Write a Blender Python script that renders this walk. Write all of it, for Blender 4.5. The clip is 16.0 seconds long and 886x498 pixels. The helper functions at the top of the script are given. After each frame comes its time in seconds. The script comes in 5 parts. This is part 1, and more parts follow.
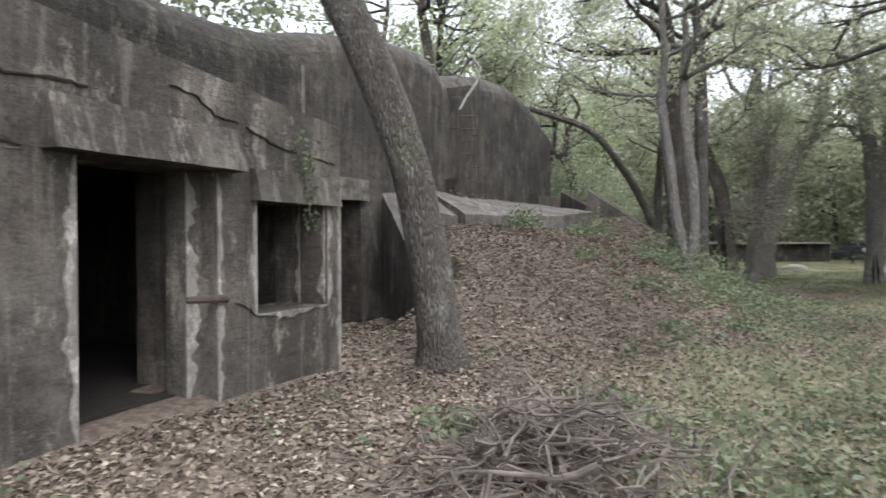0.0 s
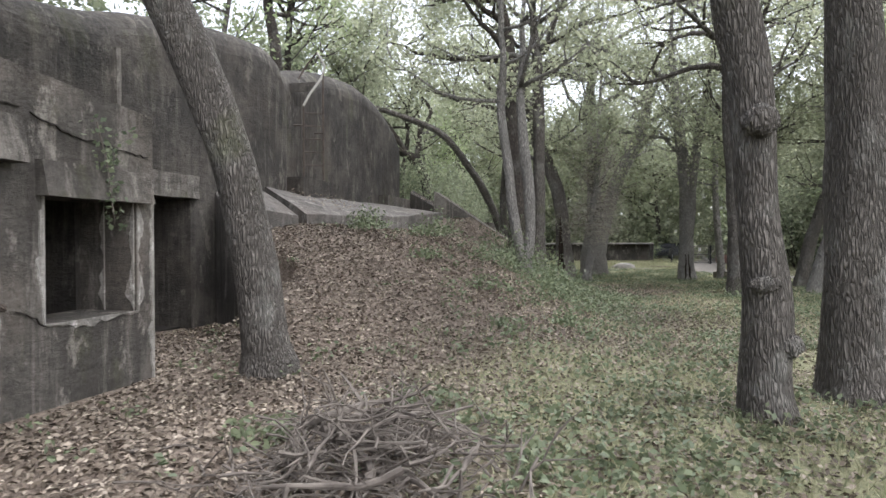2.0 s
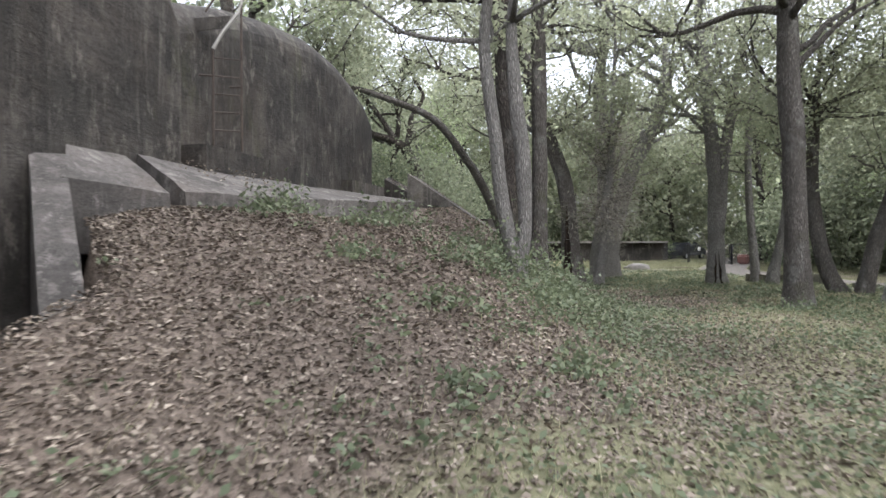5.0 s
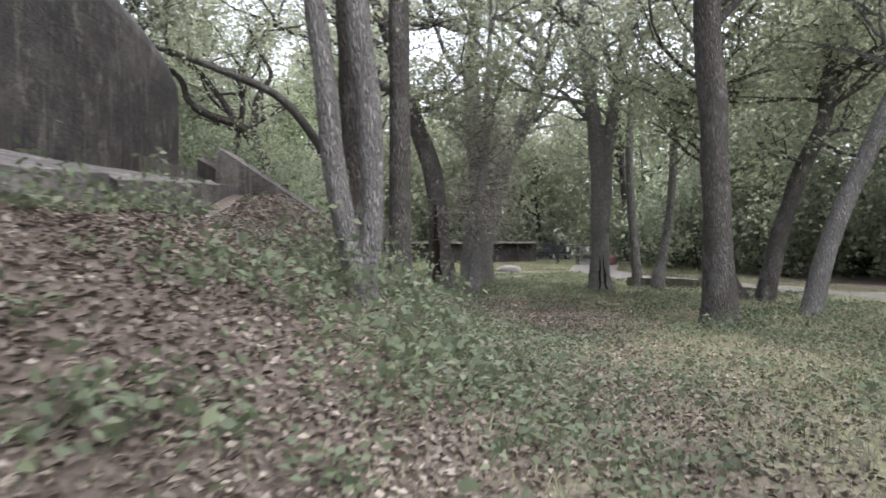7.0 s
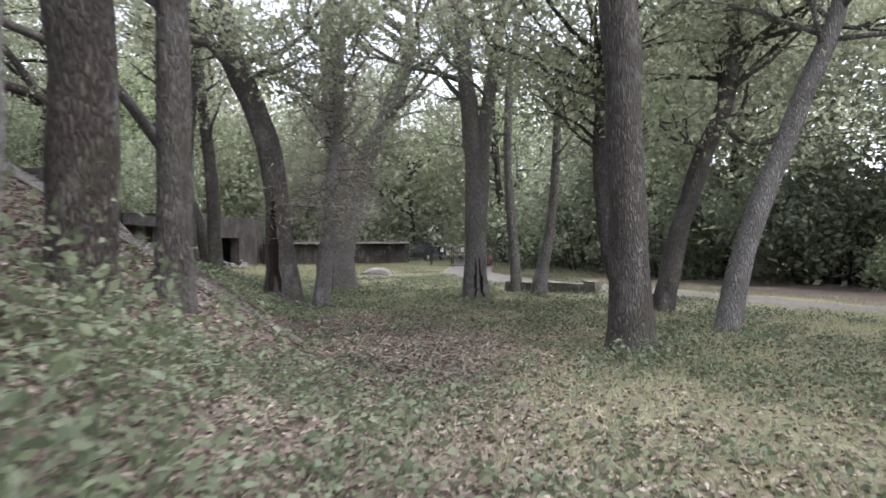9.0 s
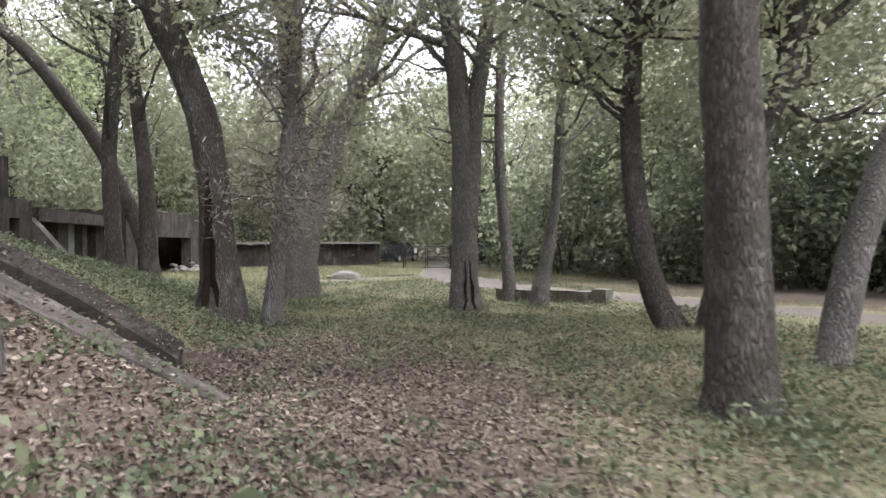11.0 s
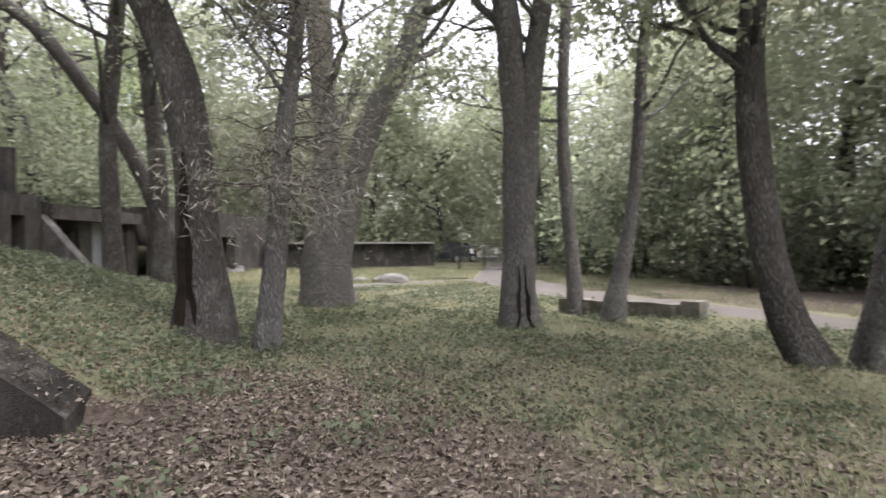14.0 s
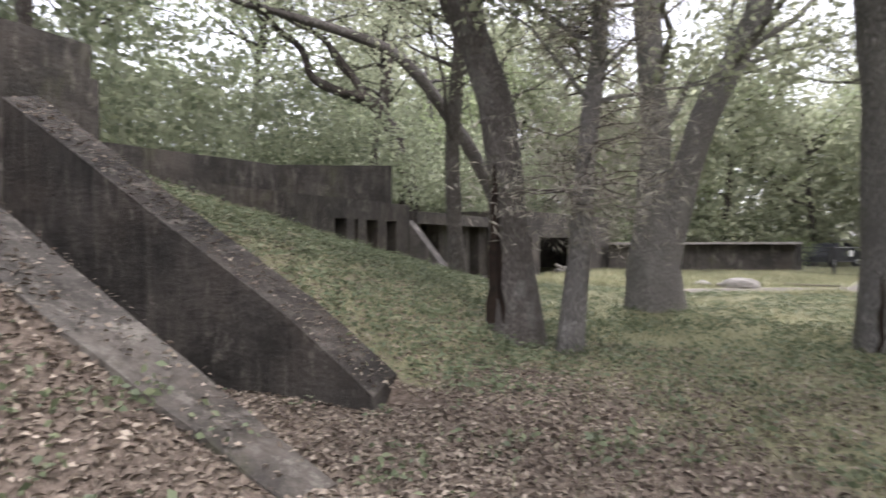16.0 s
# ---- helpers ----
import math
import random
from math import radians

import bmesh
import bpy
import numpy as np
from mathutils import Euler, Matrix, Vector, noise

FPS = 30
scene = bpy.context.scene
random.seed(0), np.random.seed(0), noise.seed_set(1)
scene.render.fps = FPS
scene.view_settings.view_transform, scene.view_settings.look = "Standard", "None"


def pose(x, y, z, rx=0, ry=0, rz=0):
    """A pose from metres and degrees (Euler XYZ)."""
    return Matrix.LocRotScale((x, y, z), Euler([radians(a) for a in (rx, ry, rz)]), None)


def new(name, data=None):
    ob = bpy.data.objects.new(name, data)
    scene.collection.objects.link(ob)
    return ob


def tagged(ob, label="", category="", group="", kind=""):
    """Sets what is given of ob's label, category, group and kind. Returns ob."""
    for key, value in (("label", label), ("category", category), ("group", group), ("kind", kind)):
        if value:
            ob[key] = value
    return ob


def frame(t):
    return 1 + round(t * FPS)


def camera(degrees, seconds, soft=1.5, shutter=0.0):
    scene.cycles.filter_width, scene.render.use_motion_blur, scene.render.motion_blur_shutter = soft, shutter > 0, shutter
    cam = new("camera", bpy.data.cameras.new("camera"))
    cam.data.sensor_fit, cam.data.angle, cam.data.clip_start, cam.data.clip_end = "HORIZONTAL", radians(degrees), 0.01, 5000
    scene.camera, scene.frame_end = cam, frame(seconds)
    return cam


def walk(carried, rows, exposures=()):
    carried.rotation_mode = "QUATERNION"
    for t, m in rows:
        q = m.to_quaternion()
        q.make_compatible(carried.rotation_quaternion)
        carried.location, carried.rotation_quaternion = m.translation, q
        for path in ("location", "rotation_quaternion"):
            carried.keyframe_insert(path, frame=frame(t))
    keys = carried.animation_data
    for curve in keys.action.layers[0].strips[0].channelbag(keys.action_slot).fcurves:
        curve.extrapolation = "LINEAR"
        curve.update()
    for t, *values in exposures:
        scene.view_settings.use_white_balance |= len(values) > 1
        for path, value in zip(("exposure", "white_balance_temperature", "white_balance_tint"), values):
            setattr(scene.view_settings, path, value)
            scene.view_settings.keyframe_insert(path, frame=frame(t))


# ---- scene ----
cam = camera(70.05, 16.0, soft=1.5, shutter=0.5)
EXPOSURE = 1.52
KELVIN = 6300
PITCH, ROLL = -0.68, 0.17
ROWS = [
    (0.0, 0.000, 0.000, 1.439, 0.32),
    (0.5, 0.013, 0.003, 1.441, -6.06),
    (1.0, 0.047, 0.038, 1.442, -12.27),
    (1.5, 0.146, -0.004, 1.442, -12.53),
    (2.0, 0.288, 0.084, 1.438, -12.53),
    (2.5, 0.465, 0.389, 1.442, -12.54),
    (3.0, 0.675, 0.845, 1.443, -12.53),
    (3.2, 0.761, 1.061, 1.449, -12.57),
    (5.3, 2.079, 4.418, 1.323, -11.94),
    (5.5, 2.217, 4.846, 1.328, -12.58),
    (6.0, 2.561, 5.828, 1.334, -17.19),
    (6.5, 2.956, 6.715, 1.326, -20.75),
    (7.0, 3.369, 7.455, 1.330, -23.90),
    (7.5, 3.833, 8.141, 1.329, -26.95),
    (8.0, 4.316, 8.822, 1.319, -30.01),
    (8.5, 4.859, 9.490, 1.316, -32.60),
    (9.0, 5.431, 10.138, 1.307, -34.95),
    (9.2, 5.682, 10.410, 1.301, -35.81),
    (11.3, 6.957, 13.345, 1.312, -37.80),
    (11.5, 6.939, 13.737, 1.313, -37.82),
    (12.0, 6.907, 14.577, 1.310, -38.02),
    (12.5, 7.025, 15.003, 1.314, -37.97),
    (13.0, 7.422, 15.133, 1.311, -37.70),
    (13.5, 8.110, 15.026, 1.308, -37.70),
    (14.0, 8.826, 14.821, 1.305, -32.07),
    (14.5, 9.386, 14.751, 1.323, -23.50),
    (15.0, 9.522, 14.729, 1.346, -17.96),
    (15.5, 9.516, 14.623, 1.373, -9.45),
    (16.0, 9.494, 14.648, 1.376, -0.76),
]
walk(cam, [(t, pose(x, y, z, 90 + PITCH, ROLL, yaw)) for t, x, y, z, yaw in ROWS], exposures=[(0.0, EXPOSURE + 0.17, KELVIN - 60, 12), (3.0, EXPOSURE + 0.2, KELVIN - 60, 12), (5.5, EXPOSURE + 0.3, KELVIN - 170, 14), (9.0, EXPOSURE + 0.38, KELVIN - 260, 18), (11.5, EXPOSURE + 0.55, KELVIN + 60, 19), (16.0, EXPOSURE + 0.60, KELVIN + 60, 19)])

# ---- daylight: bright overcast sky over the wood ----
world = bpy.data.worlds.new("overcast_sky")
scene.world = world
world.use_nodes = True
wn, wl = world.node_tree.nodes, world.node_tree.links
wn.clear()
sky = wn.new("ShaderNodeTexSky")
sky.sky_type = "NISHITA"
sky.sun_disc = False
sky.sun_elevation, sky.sun_rotation = radians(52), radians(150)
sky.air_density, sky.dust_density, sky.ozone_density = 1.0, 3.0, 1.0
pale = wn.new("ShaderNodeHueSaturation")
pale.inputs["Saturation"].default_value = 0.25
back = wn.new("ShaderNodeBackground")
back.inputs["Strength"].default_value = 0.15
out = wn.new("ShaderNodeOutputWorld")
wl.new(sky.outputs[0], pale.inputs["Color"])
wl.new(pale.outputs[0], back.inputs["Color"])
wl.new(back.outputs[0], out.inputs["Surface"])

sun_data = bpy.data.lights.new("sun", "SUN")
sun_data.energy, sun_data.angle, sun_data.color = 1.5, radians(25), (1.0, 0.98, 0.955)
sun = new("sun", sun_data)
sun.rotation_euler = (radians(38), 0, radians(150))

# ---- materials ----
def node_material(name):
    m = bpy.data.materials.new(name)
    m.use_nodes = True
    nt = m.node_tree
    nt.nodes.clear()
    o = nt.nodes.new("ShaderNodeOutputMaterial")
    b = nt.nodes.new("ShaderNodeBsdfPrincipled")
    nt.links.new(b.outputs[0], o.inputs["Surface"])
    b.inputs["Specular IOR Level"].default_value = 0.25
    return m, nt, b, o


def tex_noise(nt, scale, detail=5.0, rough=0.6, stretch=(1, 1, 1), offset=(0, 0, 0)):
    co = nt.nodes.new("ShaderNodeNewGeometry")
    mp = nt.nodes.new("ShaderNodeMapping")
    mp.inputs["Scale"].default_value = stretch
    mp.inputs["Location"].default_value = offset
    n = nt.nodes.new("ShaderNodeTexNoise")
    n.inputs["Scale"].default_value, n.inputs["Detail"].default_value, n.inputs["Roughness"].default_value = scale, detail, rough
    nt.links.new(co.outputs["Position"], mp.inputs["Vector"])
    nt.links.new(mp.outputs[0], n.inputs["Vector"])
    return n.outputs["Fac"]


def ramp(nt, fac, stops):
    r = nt.nodes.new("ShaderNodeValToRGB")
    while len(r.color_ramp.elements) < len(stops):
        r.color_ramp.elements.new(0.5)
    for e, (p, c) in zip(r.color_ramp.elements, stops):
        e.position = p
        e.color = (*c, 1) if len(c) == 3 else c
    nt.links.new(fac, r.inputs["Fac"])
    return r.outputs["Color"]


def mixed(nt, fac, a, b, mode="MIX"):
    m = nt.nodes.new("ShaderNodeMix")
    m.data_type, m.blend_type = "RGBA", mode
    for key, value in ((0, fac), (6, a), (7, b)):
        if isinstance(value, (int, float)):
            m.inputs[key].default_value = value
        elif isinstance(value, tuple):
            m.inputs[key].default_value = (*value, 1)
        else:
            nt.links.new(value, m.inputs[key])
    return m.outputs[2]


def grey(nt, fac, lo, hi, a=0.0, b=1.0):
    r = nt.nodes.new("ShaderNodeMapRange")
    r.inputs[1].default_value, r.inputs[2].default_value, r.inputs[3].default_value, r.inputs[4].default_value = lo, hi, a, b
    nt.links.new(fac, r.inputs[0])
    return r.outputs[0]


def bump(nt, b, height, strength, distance=0.02, normal=None):
    n = nt.nodes.new("ShaderNodeBump")
    n.inputs["Strength"].default_value, n.inputs["Distance"].default_value = strength, distance
    nt.links.new(height, n.inputs["Height"])
    if normal is not None:
        nt.links.new(normal, n.inputs["Normal"])
    nt.links.new(n.outputs[0], b.inputs["Normal"])
    return n.outputs[0]


def concrete_material(name, lo, hi, moss=0.35, boards=0.0, dark=0.8):
    m, nt, b, o = node_material(name)
    base = ramp(nt, tex_noise(nt, 0.75, 9, 0.7), [(0.34, tuple(0.78 * x for x in lo)), (0.45, lo), (0.55, tuple((x + y) / 2 for x, y in zip(lo, hi))), (0.66, hi)])
    warm = grey(nt, tex_noise(nt, 0.6, 6, 0.65, offset=(7, 3, 1)), 0.48, 0.66, 0, 0.4)
    c = mixed(nt, warm, base, tuple(0.5 * (x + y) * w for x, y, w in zip(lo, hi, (1.12, 0.97, 0.87))))
    soot = grey(nt, tex_noise(nt, 1.15, 10, 0.78, (1, 1, 1.2), (6, 2, 5)), 0.48, 0.58, 0, dark * 0.85)
    c = mixed(nt, soot, c, tuple(0.5 * x for x in lo))
    streak = grey(nt, tex_noise(nt, 1.6, 7, 0.7, (3.6, 3.6, 0.2)), 0.51, 0.66, 0, 0.5)
    c = mixed(nt, streak, c, tuple(0.42 * x for x in lo))
    green = grey(nt, tex_noise(nt, 0.9, 8, 0.7, (1, 1, 0.5), (3, 9, 4)), 0.57, 0.70, 0, moss)
    c = mixed(nt, green, c, (0.075, 0.082, 0.030))
    run = grey(nt, tex_noise(nt, 2.0, 8, 0.72, (3.0, 3.0, 0.3), (8, 1, 2)), 0.53, 0.65, 0, 0.55)
    c = mixed(nt, run, c, tuple(1.35 * x for x in hi))
    pale = grey(nt, tex_noise(nt, 2.4, 10, 0.8, (1, 1, 0.5), (1, 5, 8)), 0.555, 0.61, 0, 0.6)
    c = mixed(nt, pale, c, tuple(1.7 * x for x in hi))
    pits = tex_noise(nt, 16, 6, 0.75, (1, 1, 2.2), (2, 2, 2))
    c = mixed(nt, grey(nt, pits, 0.60, 0.66, 0, 0.6), c, (0.035, 0.032, 0.028))
    fine = grey(nt, tex_noise(nt, 34, 6, 0.8), 0.3, 0.7, 0.65, 1.2)
    c = mixed(nt, 1.0, c, fine, "MULTIPLY")
    nt.links.new(c, b.inputs["Base Color"])
    b.inputs["Roughness"].default_value = 0.95
    n1 = bump(nt, b, tex_noise(nt, 48, 6, 0.8), 0.7, 0.008)
    n2 = bump(nt, b, tex_noise(nt, 5.5, 9, 0.75, (1, 1, 1.8)), 0.8, 0.05, n1)
    if boards:
        co = nt.nodes.new("ShaderNodeNewGeometry")
        w = nt.nodes.new("ShaderNodeTexWave")
        w.bands_direction, w.inputs["Scale"].default_value, w.inputs["Distortion"].default_value = "Z", 1.1, 2.5
        w.inputs["Detail"].default_value = 3
        nt.links.new(co.outputs["Position"], w.inputs["Vector"])
        bump(nt, b, grey(nt, w.outputs["Fac"], 0.0, 0.1), boards, 0.01, n2)
    return m


CONCRETE = concrete_material("weathered_concrete", (0.072, 0.066, 0.058), (0.158, 0.145, 0.127), 0.55)
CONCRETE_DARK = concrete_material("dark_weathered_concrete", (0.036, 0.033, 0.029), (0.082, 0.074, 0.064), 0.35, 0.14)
CONCRETE_SLAB = concrete_material("worn_concrete_slab", (0.070, 0.065, 0.059), (0.140, 0.129, 0.118), 0.25, 0.0, 0.5)


def bark_material(name, lo, hi, lichen):
    m, nt, b, o = node_material(name)
    co = nt.nodes.new("ShaderNodeNewGeometry")
    mp = nt.nodes.new("ShaderNodeMapping")
    mp.inputs["Scale"].default_value = (24, 24, 4.4)
    nt.links.new(co.outputs["Position"], mp.inputs["Vector"])
    v = nt.nodes.new("ShaderNodeTexVoronoi")
    v.feature = "DISTANCE_TO_EDGE"
    v.inputs["Scale"].default_value = 1.5
    wob = nt.nodes.new("ShaderNodeTexNoise")
    wob.inputs["Scale"].default_value = 1.2
    nt.links.new(mp.outputs[0], wob.inputs["Vector"])
    add = nt.nodes.new("ShaderNodeVectorMath")
    add.operation = "ADD"
    nt.links.new(mp.outputs[0], add.inputs[0])
    nt.links.new(wob.outputs["Color"], add.inputs[1])
    nt.links.new(add.outputs[0], v.inputs["Vector"])
    ridge = grey(nt, v.outputs["Distance"], 0.0, 0.42)
    c = mixed(nt, ridge, tuple(0.55 * x for x in lo), hi)
    c = mixed(nt, grey(nt, tex_noise(nt, 1.6, 5, 0.6), 0.35, 0.65), c, mixed(nt, ridge, tuple(0.55 * x for x in lo), lo))
    c = mixed(nt, grey(nt, tex_noise(nt, 2.6, 6, 0.65, (1, 1, 0.7), (4, 2, 7)), 0.53, 0.66, 0, lichen), c, (0.36, 0.36, 0.33))
    c = mixed(nt, grey(nt, tex_noise(nt, 1.1, 4, 0.6, offset=(9, 1, 3)), 0.6, 0.75, 0, 0.4), c, (0.09, 0.10, 0.045))
    nt.links.new(c, b.inputs["Base Color"])
    b.inputs["Roughness"].default_value = 0.95
    n1 = bump(nt, b, tex_noise(nt, 70, 4, 0.7), 0.35, 0.006)
    bump(nt, b, ridge, 1.0, 0.045, n1)
    return m


BARK = bark_material("oak_bark", (0.122, 0.110, 0.097), (0.235, 0.213, 0.190), 0.25)
BARK_GREY = bark_material("pale_grey_bark", (0.245, 0.232, 0.212), (0.385, 0.366, 0.338), 0.3)
BARK_DARK = bark_material("dark_bark", (0.066, 0.056, 0.048), (0.168, 0.144, 0.120), 0.2)


def leaf_material(name, colours, translucent=0.64, rough=0.6):
    m, nt, b, o = node_material(name)
    g = nt.nodes.new("ShaderNodeNewGeometry")
    n = len(colours)
    c = ramp(nt, g.outputs["Random Per Island"], [(i / max(1, n - 1), col) for i, col in enumerate(colours)])
    c = mixed(nt, 1.0, c, grey(nt, tex_noise(nt, 0.35, 3, 0.6), 0.3, 0.7, 0.65, 1.25), "MULTIPLY")
    nt.links.new(c, b.inputs["Base Color"])
    b.inputs["Roughness"].default_value = rough
    if translucent:
        t = nt.nodes.new("ShaderNodeBsdfTranslucent")
        nt.links.new(c, t.inputs["Color"])
        mx = nt.nodes.new("ShaderNodeMixShader")
        mx.inputs[0].default_value = translucent
        nt.links.new(b.outputs[0], mx.inputs[1])
        nt.links.new(t.outputs[0], mx.inputs[2])
        nt.links.new(mx.outputs[0], o.inputs["Surface"])
    return m


LEAF = leaf_material("oak_leaves", [(0.131, 0.152, 0.100), (0.186, 0.212, 0.136), (0.249, 0.280, 0.180), (0.205, 0.225, 0.158), (0.330, 0.362, 0.235)])
# leaf colours raised to paint in haze and brighter daylight
LEAF_LIT = leaf_material("painted_haze_light_leaves", [(0.245, 0.268, 0.182), (0.325, 0.350, 0.232), (0.285, 0.305, 0.218), (0.430, 0.450, 0.305)], 0.68)
LEAF_DARK = leaf_material("dark_shrub_leaves", [(0.092, 0.119, 0.076), (0.130, 0.161, 0.099), (0.173, 0.204, 0.125), (0.234, 0.264, 0.178)])
LEAF_FRESH = leaf_material("fresh_green_leaves", [(0.194, 0.242, 0.125), (0.266, 0.319, 0.170), (0.218, 0.261, 0.145), (0.351, 0.395, 0.233)])
WEED = leaf_material("ground_weeds", [(0.090, 0.114, 0.068), (0.120, 0.145, 0.083), (0.160, 0.183, 0.106), (0.108, 0.132, 0.086)], 0.3)
GRASS = leaf_material("lawn_grass", [(0.176, 0.192, 0.112), (0.226, 0.237, 0.140), (0.284, 0.284, 0.172), (0.360, 0.332, 0.218)], 0.3)
LITTER = leaf_material("dead_oak_leaves", [(0.062, 0.049, 0.038), (0.128, 0.104, 0.080), (0.194, 0.161, 0.128), (0.094, 0.074, 0.056), (0.318, 0.276, 0.222), (0.163, 0.132, 0.102), (0.110, 0.087, 0.065)], 0.0, 0.75)
MOSS_HANG = leaf_material("dry_moss_and_twigs", [(0.264, 0.246, 0.204), (0.384, 0.360, 0.300), (0.324, 0.312, 0.240)], 0.3)


def ground_material():
    m, nt, b, o = node_material("leaf_strewn_ground")
    at = nt.nodes.new("ShaderNodeAttribute")
    at.attribute_name = "cover"
    sp = nt.nodes.new("ShaderNodeSeparateColor")
    nt.links.new(at.outputs["Color"], sp.inputs[0])
    litter = ramp(nt, tex_noise(nt, 16, 5, 0.75), [(0.28, (0.040, 0.031, 0.024)), (0.45, (0.095, 0.075, 0.059)), (0.6, (0.150, 0.121, 0.098)), (0.75, (0.225, 0.187, 0.154))])
    grassy = ramp(nt, tex_noise(nt, 9, 6, 0.75, offset=(5, 1, 0)), [(0.3, (0.086, 0.088, 0.052)), (0.5, (0.160, 0.160, 0.092)), (0.7, (0.240, 0.226, 0.145))])
    patch = tex_noise(nt, 0.7, 6, 0.65, offset=(2, 8, 0))
    s = nt.nodes.new("ShaderNodeMath")
    s.operation = "ADD"
    nt.links.new(sp.outputs[0], s.inputs[0])
    nt.links.new(patch, s.inputs[1])
    c = mixed(nt, grey(nt, s.outputs[0], 0.86, 1.1), litter, grassy)
    # pale yellow grass colour paints a sunlit pool on the lawn
    sun_patch = ramp(nt, tex_noise(nt, 12, 6, 0.75, offset=(8, 3, 0)), [(0.3, (0.115, 0.118, 0.062)), (0.5, (0.195, 0.192, 0.105)), (0.7, (0.26, 0.245, 0.155))])
    c = mixed(nt, sp.outputs[2], c, sun_patch)
    gravel = ramp(nt, tex_noise(nt, 30, 5, 0.8), [(0.3, (0.082, 0.073, 0.063)), (0.55, (0.135, 0.123, 0.108)), (0.75, (0.20, 0.186, 0.166))])
    s2 = nt.nodes.new("ShaderNodeMath")
    s2.operation = "ADD"
    nt.links.new(sp.outputs[1], s2.inputs[0])
    nt.links.new(tex_noise(nt, 1.6, 5, 0.7, offset=(1, 2, 0)), s2.inputs[1])
    c = mixed(nt, grey(nt, s2.outputs[0], 0.95, 1.1), c, gravel)
    nt.links.new(c, b.inputs["Base Color"])
    b.inputs["Roughness"].default_value = 0.95
    n1 = bump(nt, b, tex_noise(nt, 24, 5, 0.75), 0.7, 0.04)
    bump(nt, b, tex_noise(nt, 3, 4, 0.6), 0.4, 0.1, n1)
    return m


GROUND = ground_material()


def plain_material(name, colour, rough=0.7, metal=0.0, wear=None):
    m, nt, b, o = node_material(name)
    c = mixed(nt, grey(nt, tex_noise(nt, 6, 5, 0.7), 0.4, 0.7), colour, wear or tuple(0.6 * x for x in colour))
    nt.links.new(c, b.inputs["Base Color"])
    b.inputs["Roughness"].default_value, b.inputs["Metallic"].default_value = rough, metal
    bump(nt, b, tex_noise(nt, 40, 4, 0.6), 0.25, 0.004)
    return m


RUST = plain_material("rusty_iron", (0.075, 0.06, 0.05), 0.85, 0.2, (0.035, 0.029, 0.025))
PALE_METAL = plain_material("weathered_galvanised_strap", (0.32, 0.31, 0.28), 0.6, 0.4)
GATE_STEEL = plain_material("black_painted_steel", (0.02, 0.02, 0.022), 0.5, 0.0, (0.04, 0.04, 0.04))
CHAIN = plain_material("galvanised_wire", (0.16, 0.165, 0.165), 0.5, 0.5)
SIGN_WHITE = plain_material("white_sign_paint", (0.78, 0.78, 0.76), 0.5, 0.0, (0.62, 0.62, 0.6))
SIGN_INK = plain_material("dark_sign_lettering", (0.05, 0.05, 0.06), 0.6)
RED_PLASTIC = plain_material("faded_red_plastic", (0.25, 0.12, 0.10), 0.6, 0.0, (0.24, 0.12, 0.10))
CAR_DARK = plain_material("dark_car_paint", (0.03, 0.032, 0.038), 0.25, 0.2, (0.04, 0.04, 0.045))
CAR_SILVER = plain_material("silver_car_paint", (0.45, 0.46, 0.47), 0.3, 0.5, (0.4, 0.4, 0.42))
GLASS_DARK = plain_material("car_window_glass", (0.02, 0.025, 0.03), 0.08)
TYRE = plain_material("tyre_rubber", (0.025, 0.025, 0.025), 0.9)
STICK = plain_material("dead_grey_wood", (0.135, 0.118, 0.102), 0.95, 0.0, (0.055, 0.046, 0.040))
WOOD_CUT = plain_material("rotten_heartwood", (0.040, 0.028, 0.021), 0.95, 0.0, (0.018, 0.014, 0.012))
ROCK = plain_material("pale_rock", (0.20, 0.19, 0.172), 0.95, 0.0, (0.11, 0.104, 0.094))
DOOR_METAL = plain_material("grey_sheet_metal_door", (0.26, 0.27, 0.28), 0.55, 0.4, (0.16, 0.165, 0.17))
ASPHALT = plain_material("pale_concrete_coping", (0.19, 0.18, 0.165), 0.95, 0.0, (0.12, 0.113, 0.102))
# near black: paints the shade on room floors, and fills the cracks
SHADE_AND_CRACK = plain_material("painted_shade_and_crack_fill", (0.022, 0.019, 0.016), 0.95, 0.0, (0.013, 0.011, 0.010))

# ---- building helpers: the battery's own axes, s along its face and d out from it ----
SX, SY = 0.4318, 0.9020


def B(s, d, z=0.0):
    return Vector((SX * s + SY * d, SY * s - SX * d, z))


def to_sd(x, y):
    return SX * x + SY * y, SY * x - SX * y


def mesh_object(name, bm, material, parent=None, label=""):
    bmesh.ops.recalc_face_normals(bm, faces=bm.faces)
    me = bpy.data.meshes.new(name)
    bm.to_mesh(me)
    bm.free()
    me.materials.append(material)
    ob = new(name, me)
    if parent is not None:
        ob.parent = parent
    if label:
        tagged(ob, label)
    return ob


def part(name, bm, material, parent, label=""):
    return mesh_object(name, bm, material, parent, label)


def thing(name, label, category, at=(0, 0, 0), group="", kind=""):
    ob = new(name)
    ob.location = at
    ob.empty_display_size = 0.2
    return tagged(ob, label, category, group, kind)


def smooth(ob, angle=0.7):
    for p in ob.data.polygons:
        p.use_smooth = True
    return ob


def lerp_table(table, x):
    if x <= table[0][0]:
        return table[0][1]
    for (a, va), (b, vb) in zip(table, table[1:]):
        if x <= b:
            return va + (vb - va) * (x - a) / (b - a)
    return table[-1][1]


